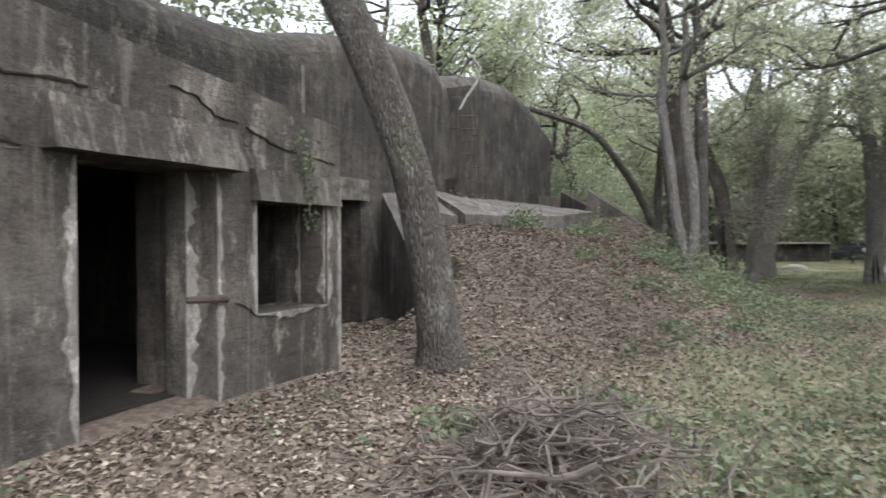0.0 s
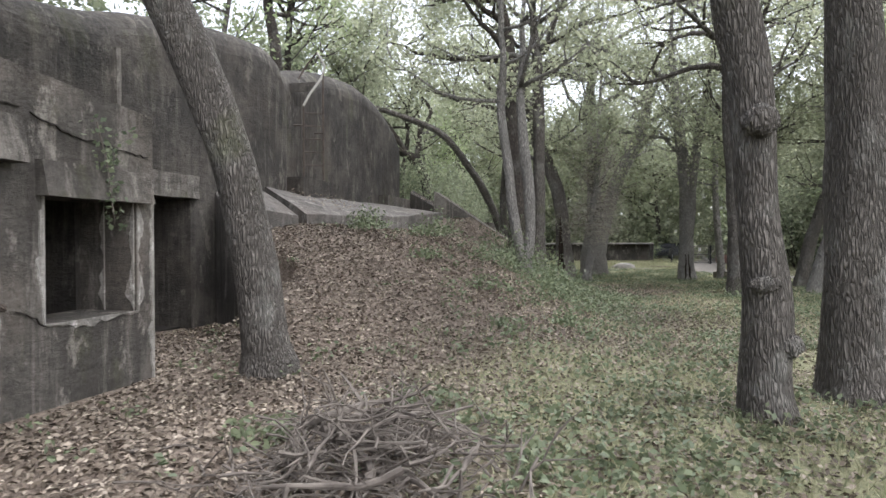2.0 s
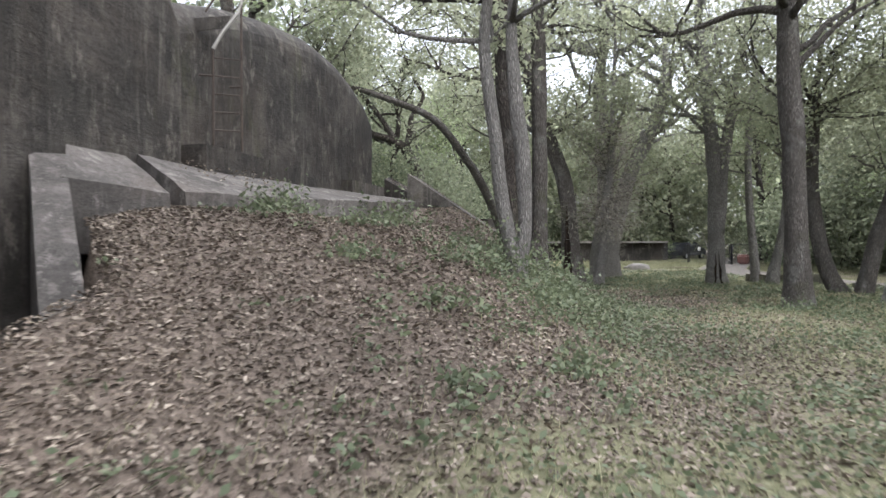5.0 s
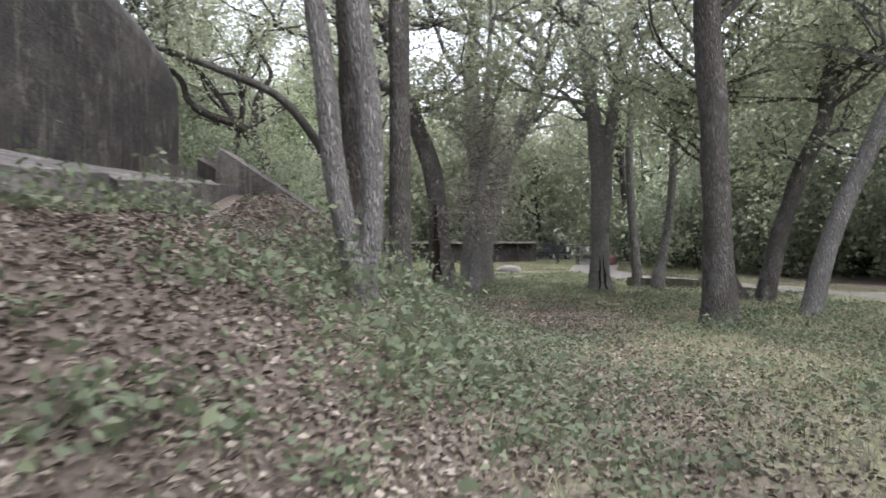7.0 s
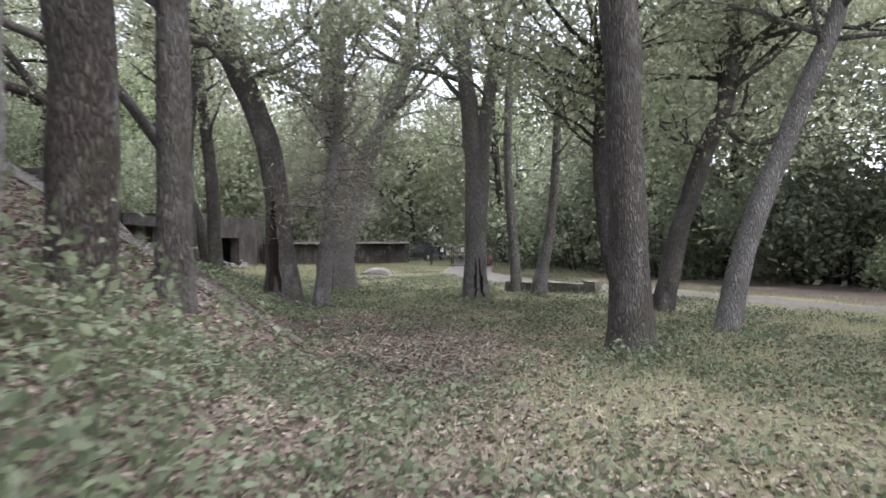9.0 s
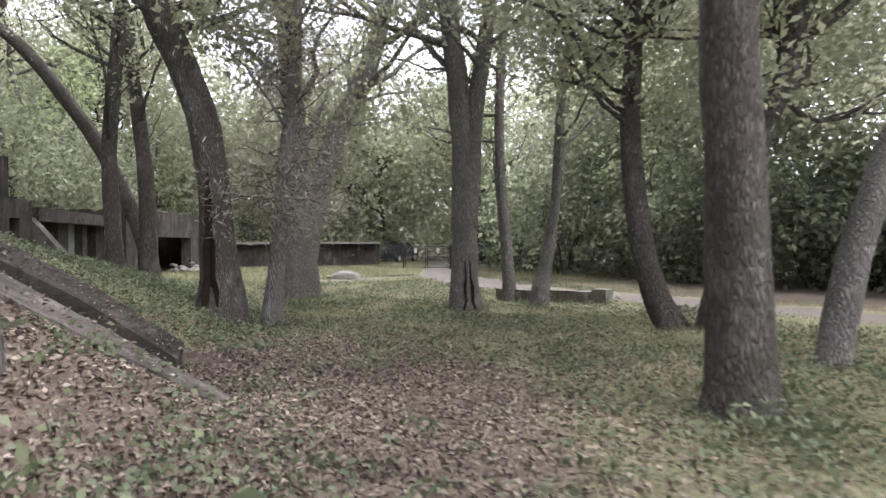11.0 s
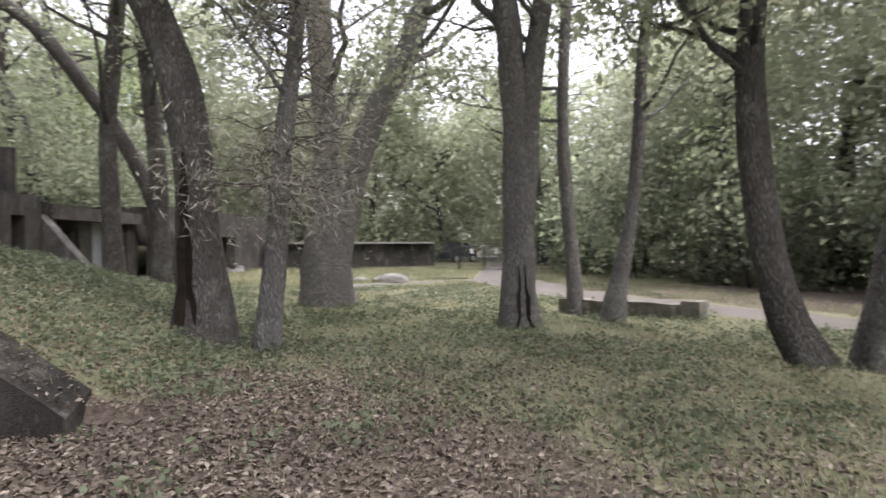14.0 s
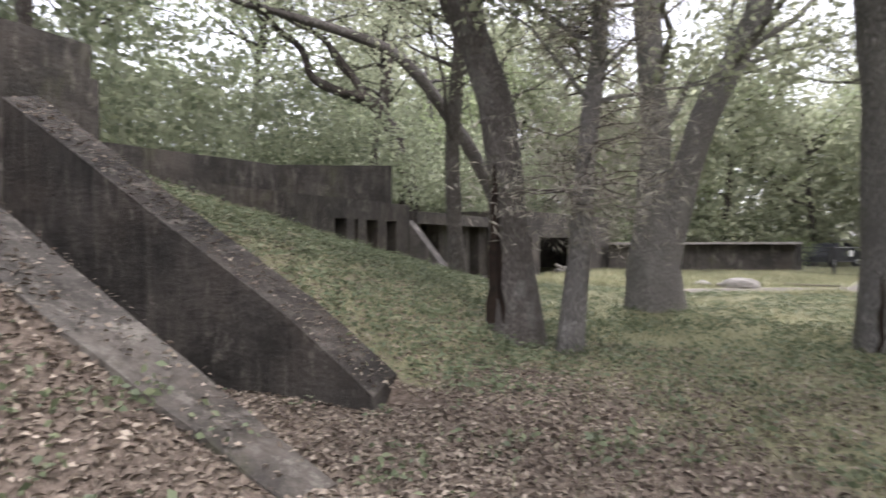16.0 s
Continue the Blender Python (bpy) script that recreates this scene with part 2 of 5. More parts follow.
def rough_shift(p, amount):
    n = noise.noise_vector(p * 2.3) * 0.6 + noise.noise_vector(p * 7.0) * 0.4
    return p + n * amount


def lattice(bm, corner, cell=0.25, amount=0.012):
    """A six-sided block from corner(i, j, k), i j k in 0..1, cut into cells and made slightly uneven."""
    def size(a, b):
        return max(1, int(round((corner(*a) - corner(*b)).length / cell)))
    n = (size((0, 0, 0), (1, 0, 0)), size((0, 0, 0), (0, 1, 0)), size((0, 0, 0), (0, 0, 1)))
    cs = {(i, j, k): corner(i, j, k) for i in (0, 1) for j in (0, 1) for k in (0, 1)}
    made = {}

    def vert(i, j, k):
        key = (i, j, k)
        if key not in made:
            u, v, w = i / n[0], j / n[1], k / n[2]
            p = Vector()
            for (a, b, c), q in cs.items():
                p += q * ((u if a else 1 - u) * (v if b else 1 - v) * (w if c else 1 - w))
            made[key] = bm.verts.new(rough_shift(p, amount))
        return made[key]
    for axis in range(3):
        a, b = [x for x in range(3) if x != axis]
        for side in (0, n[axis]):
            for p in range(n[a]):
                for q in range(n[b]):
                    loop = []
                    for dp, dq in ((0, 0), (1, 0), (1, 1), (0, 1)):
                        key = [0, 0, 0]
                        key[axis], key[a], key[b] = side, p + dp, q + dq
                        loop.append(vert(*key))
                    bm.faces.new(loop)


def block(bm, s0, s1, d0, d1, z0, z1, cell=0.25, amount=0.012):
    lattice(bm, lambda i, j, k: B(s1 if i else s0, d1 if j else d0, z1 if k else z0), cell, amount)


def rounded_wall(bm, tops, front, depth, bottom, radius, step=0.35, amount=0.02):
    """A long wall with a rounded upper edge; tops: (s, top z)."""
    s0, s1 = tops[0][0], tops[-1][0]
    n = max(2, int((s1 - s0) / step))
    rings = []
    for i in range(n + 1):
        s = s0 + (s1 - s0) * i / n
        top = lerp_table(tops, s)
        prof = []
        rise = top - radius - bottom
        m = max(2, int((max(z for _, z in tops) - radius - bottom) / 0.4))
        prof += [(front, bottom + rise * k / m) for k in range(m + 1)]
        prof += [(front - radius * (1 - math.cos(a)), top - radius + radius * math.sin(a)) for a in [math.pi / 2 * k / 6 for k in range(1, 7)]]
        prof += [(front - depth, top), (front - depth, bottom)]
        rings.append([bm.verts.new(rough_shift(B(s, d, z), amount)) for d, z in prof])
    for a, b in zip(rings, rings[1:]):
        for k in range(len(a)):
            j = (k + 1) % len(a)
            bm.faces.new((a[k], a[j], b[j], b[k]))
    bm.faces.new(rings[0])
    bm.faces.new(rings[-1][::-1])


def tube(bm, points, radii, sides=8, lump=0.0, seed=0.0, cap=True):
    rings = []
    up = Vector((0, 0, 1))
    n = len(points)
    for i, (p, r) in enumerate(zip(points, radii)):
        p = Vector(p)
        t = Vector(points[min(i + 1, n - 1)]) - Vector(points[max(i - 1, 0)])
        t = t.normalized() if t.length > 1e-6 else up
        x = t.cross(Vector((0.31, 0.95, 0.11))).normalized()
        y = t.cross(x).normalized()
        ring = []
        for k in range(sides):
            a = 2 * math.pi * k / sides
            q = x * math.cos(a) + y * math.sin(a)
            f = 1.0
            if lump:
                f += lump * noise.noise(Vector((q.x * 1.7 + seed, q.y * 1.7, p.z * 1.3 + seed)))
            ring.append(bm.verts.new(p + q * r * f))
        rings.append(ring)
    for a, b in zip(rings, rings[1:]):
        for k in range(sides):
            j = (k + 1) % sides
            bm.faces.new((a[k], a[j], b[j], b[k]))
    if cap:
        bm.faces.new(rings[0][::-1])
        bm.faces.new(rings[-1])


def leaf_mesh(name, centres, sizes, material, flat=0.0, narrow=0.55, fold=0.25, rng=None):
    """Many small folded leaves as one mesh: centres (n, 3), sizes (n,). flat: how far they lie down."""
    rng = rng or np.random.default_rng(1)
    n = len(centres)
    a = rng.normal(size=(n, 3))
    a[:, 2] *= 1 - flat
    a /= np.linalg.norm(a, axis=1)[:, None] + 1e-9
    b = rng.normal(size=(n, 3))
    b[:, 2] *= 1 - flat
    b -= a * (a * b).sum(1)[:, None]
    b /= np.linalg.norm(b, axis=1)[:, None] + 1e-9
    c = np.cross(a, b)
    if flat > 0:
        c *= np.where(c[:, 2] < 0, -1, 1)[:, None]
    s = np.asarray(sizes)[:, None]
    v = np.empty((n, 4, 3))
    v[:, 0] = centres - a * s
    v[:, 1] = centres + b * s * narrow + c * s * fold
    v[:, 2] = centres + a * s
    v[:, 3] = centres - b * s * narrow + c * s * fold
    me = bpy.data.meshes.new(name)
    me.vertices.add(4 * n)
    me.vertices.foreach_set("co", v.reshape(-1).astype(np.float32))
    me.loops.add(4 * n)
    me.loops.foreach_set("vertex_index", np.arange(4 * n, dtype=np.int32))
    me.polygons.add(n)
    me.polygons.foreach_set("loop_start", np.arange(0, 4 * n, 4, dtype=np.int32))
    me.update(calc_edges=True)
    me.materials.append(material)
    return me


def blade_mesh(name, bases, heights, widths, material, rng):
    """Grass: one bent three-sided blade each."""
    n = len(bases)
    ang = rng.uniform(0, 2 * np.pi, n)
    side = np.stack([np.cos(ang), np.sin(ang), np.zeros(n)], 1)
    lean = rng.normal(size=(n, 3)) * 0.45
    lean[:, 2] = 1
    v = np.empty((n, 3, 3))
    v[:, 0] = bases - side * widths[:, None]
    v[:, 1] = bases + side * widths[:, None]
    v[:, 2] = bases + lean * heights[:, None]
    me = bpy.data.meshes.new(name)
    me.vertices.add(3 * n)
    me.vertices.foreach_set("co", v.reshape(-1).astype(np.float32))
    me.loops.add(3 * n)
    me.loops.foreach_set("vertex_index", np.arange(3 * n, dtype=np.int32))
    me.polygons.add(n)
    me.polygons.foreach_set("loop_start", np.arange(0, 3 * n, 3, dtype=np.int32))
    me.update(calc_edges=True)
    me.materials.append(material)
    return me


# ---- ground ----
def sstep_np(a, b, x):
    t = np.clip((x - a) / (b - a), 0, 1)
    return t * t * (3 - 2 * t)


WING_LOW, WING_UP = (19.7, 20.05), (22.2, 22.65)


def ground_height(s, d):
    """Height of the ground at battery axes s, d (arrays)."""
    s, d = np.asarray(s, float), np.asarray(d, float)
    z = -0.33 * sstep_np(8, 42, s)
    z += 0.10 * sstep_np(-1.5, -3.5, d) * sstep_np(10, 5, s)
    # first mound, between the bunker and the sunken entrance
    edge = 8.6 + np.clip(-3.9 - d, 0, 3) * 0.97
    rise = sstep_np(4.5, 12.0, s - 0.35 * np.clip(d + 4, -2, 3))
    late = rise * np.interp(-d, [-1.0, 0, 0.5, 1.0, 1.5, 2.0, 2.6, 3.2, 4.0], [-0.02, 0.0, 0.2, 0.55, 0.88, 1.16, 1.45, 1.62, 1.76])
    m1 = rise * np.interp(-d, [-1.4, -0.5, 0, 0.5, 1.0, 1.5, 2.0, 2.6, 3.2, 4.0], [0, 0.09, 0.22, 0.44, 0.70, 0.96, 1.20, 1.45, 1.62, 1.76])
    m1 = m1 + (late - m1) * sstep_np(14.5, 18, s)
    m1 = np.where((s < edge) & (d < -3.9), 0.05, m1)
    # litter banked up flush against the low wing wall of the entrance
    flush = np.clip(-0.05 + 0.688 * (0.05 - d), 0.0, 2.25)
    m1 = m1 + (np.where(d < 0.4, flush, m1) - m1) * sstep_np(17.2, 19.3, s) * sstep_np(0.4, -0.1, d)
    m1 = m1 + 0.17 * np.exp(-((s - 19.25) / 0.65) ** 2 - ((d + 0.15) / 0.6) ** 2)
    # second mound, beyond the entrance
    top2 = np.interp(s, [22.4, 25, 28, 31, 35, 40], [2.75, 2.2, 1.75, 1.2, 0.45, 0.1])
    m2 = top2 / 2.75 * np.interp(-d, [-0.4, 0.2, 0.6, 1.7, 2.5, 3.3, 6.0, 7.0], [-0.02, 0.03, 0.10, 0.74, 1.20, 1.66, 2.95, 3.0])
    trench = -0.02 * np.ones_like(s)
    mid = 20.3 + 0.22 * np.clip(d, -6, 1)
    mid2 = 0.5 * (WING_UP[0] + WING_UP[1])
    z = z + np.where(s < mid, m1, np.where(s < mid2, trench, m2))
    # fill behind the battery, and soft unevenness
    back = np.where(d < -9, 2.2 * sstep_np(-9, -13, d), 0)
    z = z + back
    z = z + 0.035 * np.sin(s * 1.3 + 0.7 * d) * np.cos(d * 1.1 - 0.4 * s) + 0.02 * np.sin(2.9 * s) * np.sin(3.3 * d + 1)
    return z


def ground_at(x, y):
    s, d = to_sd(x, y)
    return float(ground_height(s, d))


def road_mask(x, y):
    """The pale gravel track and the bare turning place before the gate."""
    x, y = np.asarray(x, float), np.asarray(y, float)
    cx = np.interp(y, [-40, 5, 15, 19, 24, 30, 36, 42, 60], [17, 19, 20.3, 20.9, 21.6, 22.6, 25.0, 30.0, 44])
    w = np.interp(y, [-40, 15, 22, 30, 42], [0.9, 0.9, 0.95, 1.3, 1.8])
    track = 1 - sstep_np(w * 0.7, w * 1.25, np.abs(x - cx))
    spur = 1 - sstep_np(0.35, 0.9, np.abs((y - 36.2) - 0.10 * (x - 20)))
    spur = spur * sstep_np(16.5, 18, x) * sstep_np(27, 24, x)
    return np.maximum(track, spur * 0.95)


def grass_mask(s, d):
    g = sstep_np(-1.2, 3.2, d - 0.9 * np.sin(s * 0.35 + 1.0) + 1.9 * sstep_np(9.5, 6.5, s))
    g = np.maximum(g, 0.95 * sstep_np(22.3, 22.9, s) * sstep_np(0.5, -1.0, d))
    g = np.maximum(g, 0.95 * sstep_np(23.5, 25.5, s))
    g = g * (1 - 0.85 * np.exp(-((s - 20.6) / 2.4) ** 2 - ((d - 0.8) / 2.6) ** 2))
    g = g * (1 - 0.5 * np.exp(-((s - 12) / 4.5) ** 2 - ((d - 1.6) / 2.0) ** 2))
    return g


def axis_lines(fine, lo, hi, step):
    a, b = fine
    core = list(np.arange(a, b + 1e-6, step))
    left, right, x, h = [], [], a, step
    while x > lo:
        h *= 1.35
        x -= h
        left.append(max(x, lo))
    x, h = b, step
    while x < hi:
        h *= 1.35
        x += h
        right.append(min(x, hi))
    return np.array(left[::-1] + core + right)


def build_ground():
    ss = axis_lines((-4, 46), -700, 900, 0.2)
    dd = axis_lines((-9, 16), -700, 700, 0.2)
    S, D = np.meshgrid(ss, dd, indexing="ij")
    Z = ground_height(S, D)
    X, Y = SX * S + SY * D, SY * S - SX * D
    n, m = S.shape
    co = np.stack([X, Y, Z], -1).reshape(-1, 3)
    idx = np.arange(n * m).reshape(n, m)
    quads = np.stack([idx[:-1, :-1], idx[:-1, 1:], idx[1:, 1:], idx[1:, :-1]], -1).reshape(-1, 4)
    me = bpy.data.meshes.new("ground")
    me.vertices.add(len(co))
    me.vertices.foreach_set("co", co.reshape(-1).astype(np.float32))
    me.loops.add(quads.size)
    me.loops.foreach_set("vertex_index", quads.reshape(-1).astype(np.int32))
    me.polygons.add(len(quads))
    me.polygons.foreach_set("loop_start", np.arange(0, quads.size, 4, dtype=np.int32))
    me.update(calc_edges=True)
    me.polygons.foreach_set("use_smooth", np.ones(len(quads), dtype=bool))
    cover = np.zeros((len(co), 4), np.float32)
    cover[:, 0] = grass_mask(S, D).reshape(-1)
    middle = np.interp(Y, [-40, 5, 15, 19, 24, 30, 36, 42, 60], [17, 19, 20.3, 20.9, 21.6, 22.6, 25.0, 30.0, 44])
    cover[:, 0] *= (1 - 0.9 * sstep_np(0.8, 1.8, X - middle)).reshape(-1)
    cover[:, 1] = road_mask(X, Y).reshape(-1)
    # third channel: where the painted pool of sunlight lies
    cover[:, 2] = (0.8 * np.exp(-((X - 15.2) / 3.6) ** 2 - ((Y - 26.8) / 2.6) ** 2)).reshape(-1)
    cover[:, 3] = 1
    at = me.color_attributes.new("cover", "FLOAT_COLOR", "POINT")
    at.data.foreach_set("color", cover.reshape(-1))
    me.materials.append(GROUND)
    tagged(new("ground", me), "leaf-strewn woodland ground with thin grass and a gravel track", "ground", kind="structure")


build_ground()

# ---- the near bunker ----
bm = bmesh.new()
F = -3.9
for s0, s1, z0, z1 in ((-9, 2.63, -0.4, 2.02), (3.82, 4.28, -0.4, 2.02), (4.28, 5.30, -0.4, 0.80), (5.30, 5.54, -0.4, 2.02), (4.28, 5.30, 1.82, 2.02), (-9, 5.54, 2.02, 2.3)):
    block(bm, s0, s1, F, F - 0.62, z0, z1, 0.2)
facade = mesh_object("wall_bunker_front", bm, CONCRETE)
tagged(facade, "stained old concrete bunker front with a doorway and a window hole", "wall", kind="structure")
bm = bmesh.new()
block(bm, -9, 2.4, F, -6.25, 2.3, 2.9, 0.2, 0.012)
lattice(bm, lambda i, j, k: B(5.54 if i else 2.4, -6.25 if j else F, (2.64 if i else 2.9) if k else 2.3), 0.2, 0.012)
tagged(mesh_object("roof_bunker", bm, CONCRETE), "thick cracked concrete roof slab of the bunker", "roof", kind="structure")
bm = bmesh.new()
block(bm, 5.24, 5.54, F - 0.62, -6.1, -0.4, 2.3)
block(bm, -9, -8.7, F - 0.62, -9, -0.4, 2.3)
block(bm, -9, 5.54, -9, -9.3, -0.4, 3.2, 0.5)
# partition added only to keep out light from the opening next door
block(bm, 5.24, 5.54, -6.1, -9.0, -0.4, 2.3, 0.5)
tagged(mesh_object("wall_bunker_inside", bm, CONCRETE_DARK), "dark inner concrete walls of the bunker, one added to block light", "wall", kind="structure")
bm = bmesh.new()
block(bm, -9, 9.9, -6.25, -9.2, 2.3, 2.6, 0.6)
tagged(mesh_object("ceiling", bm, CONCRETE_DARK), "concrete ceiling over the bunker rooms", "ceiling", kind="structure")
bm = bmesh.new()


def hood(bm, s0, s1, z0, z1, out):
    lattice(bm, lambda i, j, k: B(s1 if i else s0, F + ((out if not k else out * 0.55) if j else -0.01), z1 if k else z0), 0.16)


hood(bm, 2.4, 4.0, 2.02, 2.36, 0.17)
tagged(mesh_object("trim_door_hood", bm, CONCRETE), "projecting concrete hood over the bunker doorway", "lintel", kind="structure")
bm = bmesh.new()
hood(bm, 4.2, 5.42, 1.80, 2.08, 0.12)
tagged(mesh_object("trim_window_hood", bm, CONCRETE), "projecting concrete hood over the window hole", "lintel", kind="structure")
# room floors, their indoor shade put into the colour
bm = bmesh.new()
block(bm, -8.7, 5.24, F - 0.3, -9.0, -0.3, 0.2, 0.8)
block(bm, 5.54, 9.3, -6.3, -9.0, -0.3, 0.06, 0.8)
tagged(mesh_object("floor", bm, SHADE_AND_CRACK), "earth floor inside the bunker, shade painted into its dark colour", "floor", kind="structure")
# door frame posts inside the doorway
bm = bmesh.new()
block(bm, 3.66, 3.82, F - 0.18, F - 0.40, -0.3, 2.02, 0.2)
block(bm, 3.82, 4.1, F - 0.62, F - 0.95, -0.3, 2.3, 0.2)
tagged(mesh_object("trim_door_jamb", bm, CONCRETE), "stepped concrete jamb inside the doorway", "door jamb", kind="structure")

# pale worn edges where the render has been rubbed off
CONCRETE_WORN = concrete_material("pale_rubbed_concrete", (0.20, 0.19, 0.172), (0.36, 0.345, 0.32), 0.15, 0.0, 0.45)


def worn_edge(start, way, across, out, length, wide, seed):
    """A ragged thin skin of pale render along an edge."""
    bm = bmesh.new()
    rows, n = [], max(6, int(length / 0.04))
    for i in range(n + 1):
        u = i / n
        q = noise.noise(Vector((seed, u * length * 3.0, 0))) + 0.6 * noise.noise(Vector((seed, u * length * 11.0, 5)))
        w = max(0.006, wide * (0.9 + 1.5 * q)) * min(1.0, 6 * u, 6 * (1 - u) + 0.05)
        p = start + way * (length * u)
        rows.append([bm.verts.new(p - out * 0.02), bm.verts.new(p + out * 0.014), bm.verts.new(p + across * w + out * 0.012), bm.verts.new(p + across * (w + 0.012) - out * 0.02)])
    for a, b in zip(rows, rows[1:]):
        for k in range(3):
            bm.faces.new((a[k], a[k + 1], b[k + 1], b[k]))
    bm.normal_update()
    tagged(mesh_object("trim_worn_edge", bm, CONCRETE_WORN), "pale rubbed edge of the old concrete front", "worn edge", kind="structure")


UP, ALONG, OUT = Vector((0, 0, 1)), B(1, 0), B(0, 1)
worn_edge(B(2.625, F, 0.0), UP, -ALONG, OUT, 2.0, 0.06, 1.0)
worn_edge(B(3.825, F, 0.0), UP, ALONG, OUT, 2.0, 0.05, 2.0)
worn_edge(B(3.665, F - 0.18, 0.0), UP, ALONG, OUT, 2.0, 0.10, 3.0)
worn_edge(B(4.275, F, 0.78), UP, -ALONG, OUT, 1.05, 0.05, 4.0)
worn_edge(B(5.305, F, 0.78), UP, ALONG, OUT, 1.05, 0.06, 5.0)
worn_edge(B(5.30, F - 0.02, 0.80), UP, -OUT, -ALONG, 1.0, 0.05, 6.0)
worn_edge(B(5.30, F - 0.34, 0.80), UP, -OUT, -ALONG, 1.0, 0.04, 7.0)
worn_edge(B(4.25, F, 0.80), ALONG, -UP, OUT, 1.08, 0.05, 8.0)
worn_edge(B(5.535, F, 0.0), UP, -ALONG, OUT, 2.0, 0.05, 9.0)
worn_edge(B(2.3, F, 2.0), -ALONG, -UP, OUT, 2.4, 0.05, 10.0)

# ---- the high wall behind, with the dark opening ----
bm = bmesh.new()
rounded_wall(bm, [(-9, 4.2), (4.5, 4.35), (6.4, 4.4), (7.3, 4.55), (8.3, 4.85), (8.9, 5.0), (10.4, 5.32), (11.3, 5.45), (12.1, 5.5), (12.45, 5.38), (12.68, 5.0)], -6.1, 3.2, 2.14, 0.5, 0.25)
for s0, s1 in ((5.54, 5.75), (9.3, 12.68)):
    block(bm, s0, s1, -6.1, -6.8, -0.3, 2.14, 0.35)
tagged(mesh_object("wall_high_first", bm, CONCRETE_DARK), "tall rounded concrete gun battery wall, streaked with stains", "wall", kind="structure")
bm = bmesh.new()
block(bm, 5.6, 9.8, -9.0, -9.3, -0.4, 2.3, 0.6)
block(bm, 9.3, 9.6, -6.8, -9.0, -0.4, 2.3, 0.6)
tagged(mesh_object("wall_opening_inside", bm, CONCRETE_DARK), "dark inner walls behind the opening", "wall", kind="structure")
bm = bmesh.new()
rounded_wall(bm, [(12.72, 5.15), (13.6, 5.4), (14.9, 5.75), (16.2, 6.0), (18.0, 6.2), (19.6, 6.1), (20.8, 5.8), (21.6, 5.5), (22.0, 5.2)], -6.42, 3.6, 1.0, 0.6, 0.25)
tagged(mesh_object("wall_high_second", bm, CONCRETE_DARK), "tall rounded concrete wall with board marks and pale runs", "wall", kind="structure")

# worn lintel band over the opening, and a raised seam on the wall
bm = bmesh.new()
block(bm, 5.56, 9.45, -6.13, -6.03, 2.14, 2.52, 0.14, 0.035)
tagged(mesh_object("trim_opening_lintel", bm, CONCRETE), "worn concrete lintel band over the dark opening", "lintel", kind="structure")
bm = bmesh.new()
block(bm, 7.62, 7.7, -6.2, -6.055, 3.2, 4.1, 0.1, 0.015)
tagged(mesh_object("trim_wall_seam", bm, CONCRETE), "pale raised seam on the battery wall", "seam", kind="structure")

# wing wall of the opening
bm = bmesh.new()
lattice(bm, lambda i, j, k: B(*((8.42, -3.8) if not i else (10.3, -5.9))) + (B(-0.25, -0.24) if j else Vector()) + Vector((0, 0, (2.35 if i else 0.42) if k else -0.3)), 0.2)
tagged(mesh_object("wall_wing_opening", bm, CONCRETE_SLAB), "sloping concrete wing wall beside the opening", "wall", kind="structure")

# ---- platform on the mound ----
def quad_slab(bm, front0, front1, back0, back1, bottom, cell=0.16, amount=0.03):
    """A slab over four plan corners (s, d, top z)."""
    q = {(0, 0): front0, (1, 0): front1, (0, 1): back0, (1, 1): back1}
    lattice(bm, lambda i, j, k: B(q[i, j][0], q[i, j][1], q[i, j][2] if k else bottom), cell, amount)


bm = bmesh.new()
quad_slab(bm, (9.95, -5.6, 2.05), (10.95, -5.0, 1.92), (10.5, -6.09, 2.5), (11.5, -6.09, 2.5), 1.2)
tagged(mesh_object("slab_broken_end", bm, CONCRETE_SLAB), "broken end of a sloping concrete apron slab", "slab", kind="structure")
bm = bmesh.new()
quad_slab(bm, (11.15, -4.93, 1.96), (12.6, -4.35, 1.96), (11.7, -6.09, 2.55), (12.73, -6.3, 2.6), 1.2)
quad_slab(bm, (12.6, -4.35, 1.96), (14.6, -3.8, 2.04), (12.73, -6.4, 2.6), (15.0, -6.4, 2.6), 1.2)
quad_slab(bm, (14.6, -3.8, 2.04), (15.2, -4.3, 2.16), (15.0, -6.4, 2.6), (17.3, -6.4, 2.6), 1.2)
apron = mesh_object("slab_apron", bm, CONCRETE_SLAB)
tagged(apron, "sloping concrete apron slab with a cracked edge", "slab", kind="structure")
bm = bmesh.new()
block(bm, 12.95, 14.95, -6.33, -5.85, 2.3, 2.86, 0.2)
tagged(mesh_object("slab_ladder_footing", bm, CONCRETE_DARK), "low concrete footing under the iron ladder", "slab", kind="structure")
bm = bmesh.new()
quad_slab(bm, (15.75, -4.35, 2.1), (18.9, -4.1, 2.3), (17.5, -6.4, 2.6), (18.95, -6.4, 2.65), 1.2)
tagged(mesh_object("slab_apron_far", bm, CONCRETE_SLAB), "low concrete apron slab beside the sunken entrance", "slab", kind="structure")

# ---- sunken entrance ----
bm = bmesh.new()
lattice(bm, lambda i, j, k: B((20.08 if j else 20.48) if i else (18.95 if j else 19.68), 0.05 if i else -4.4, (-0.08 if i else 2.98) if k else -0.7), 0.2, 0.02)
tagged(mesh_object("wall_entrance_wing_low", bm, CONCRETE), "sloping concrete wing wall with a worn coping", "wall", kind="structure")
bm = bmesh.new()
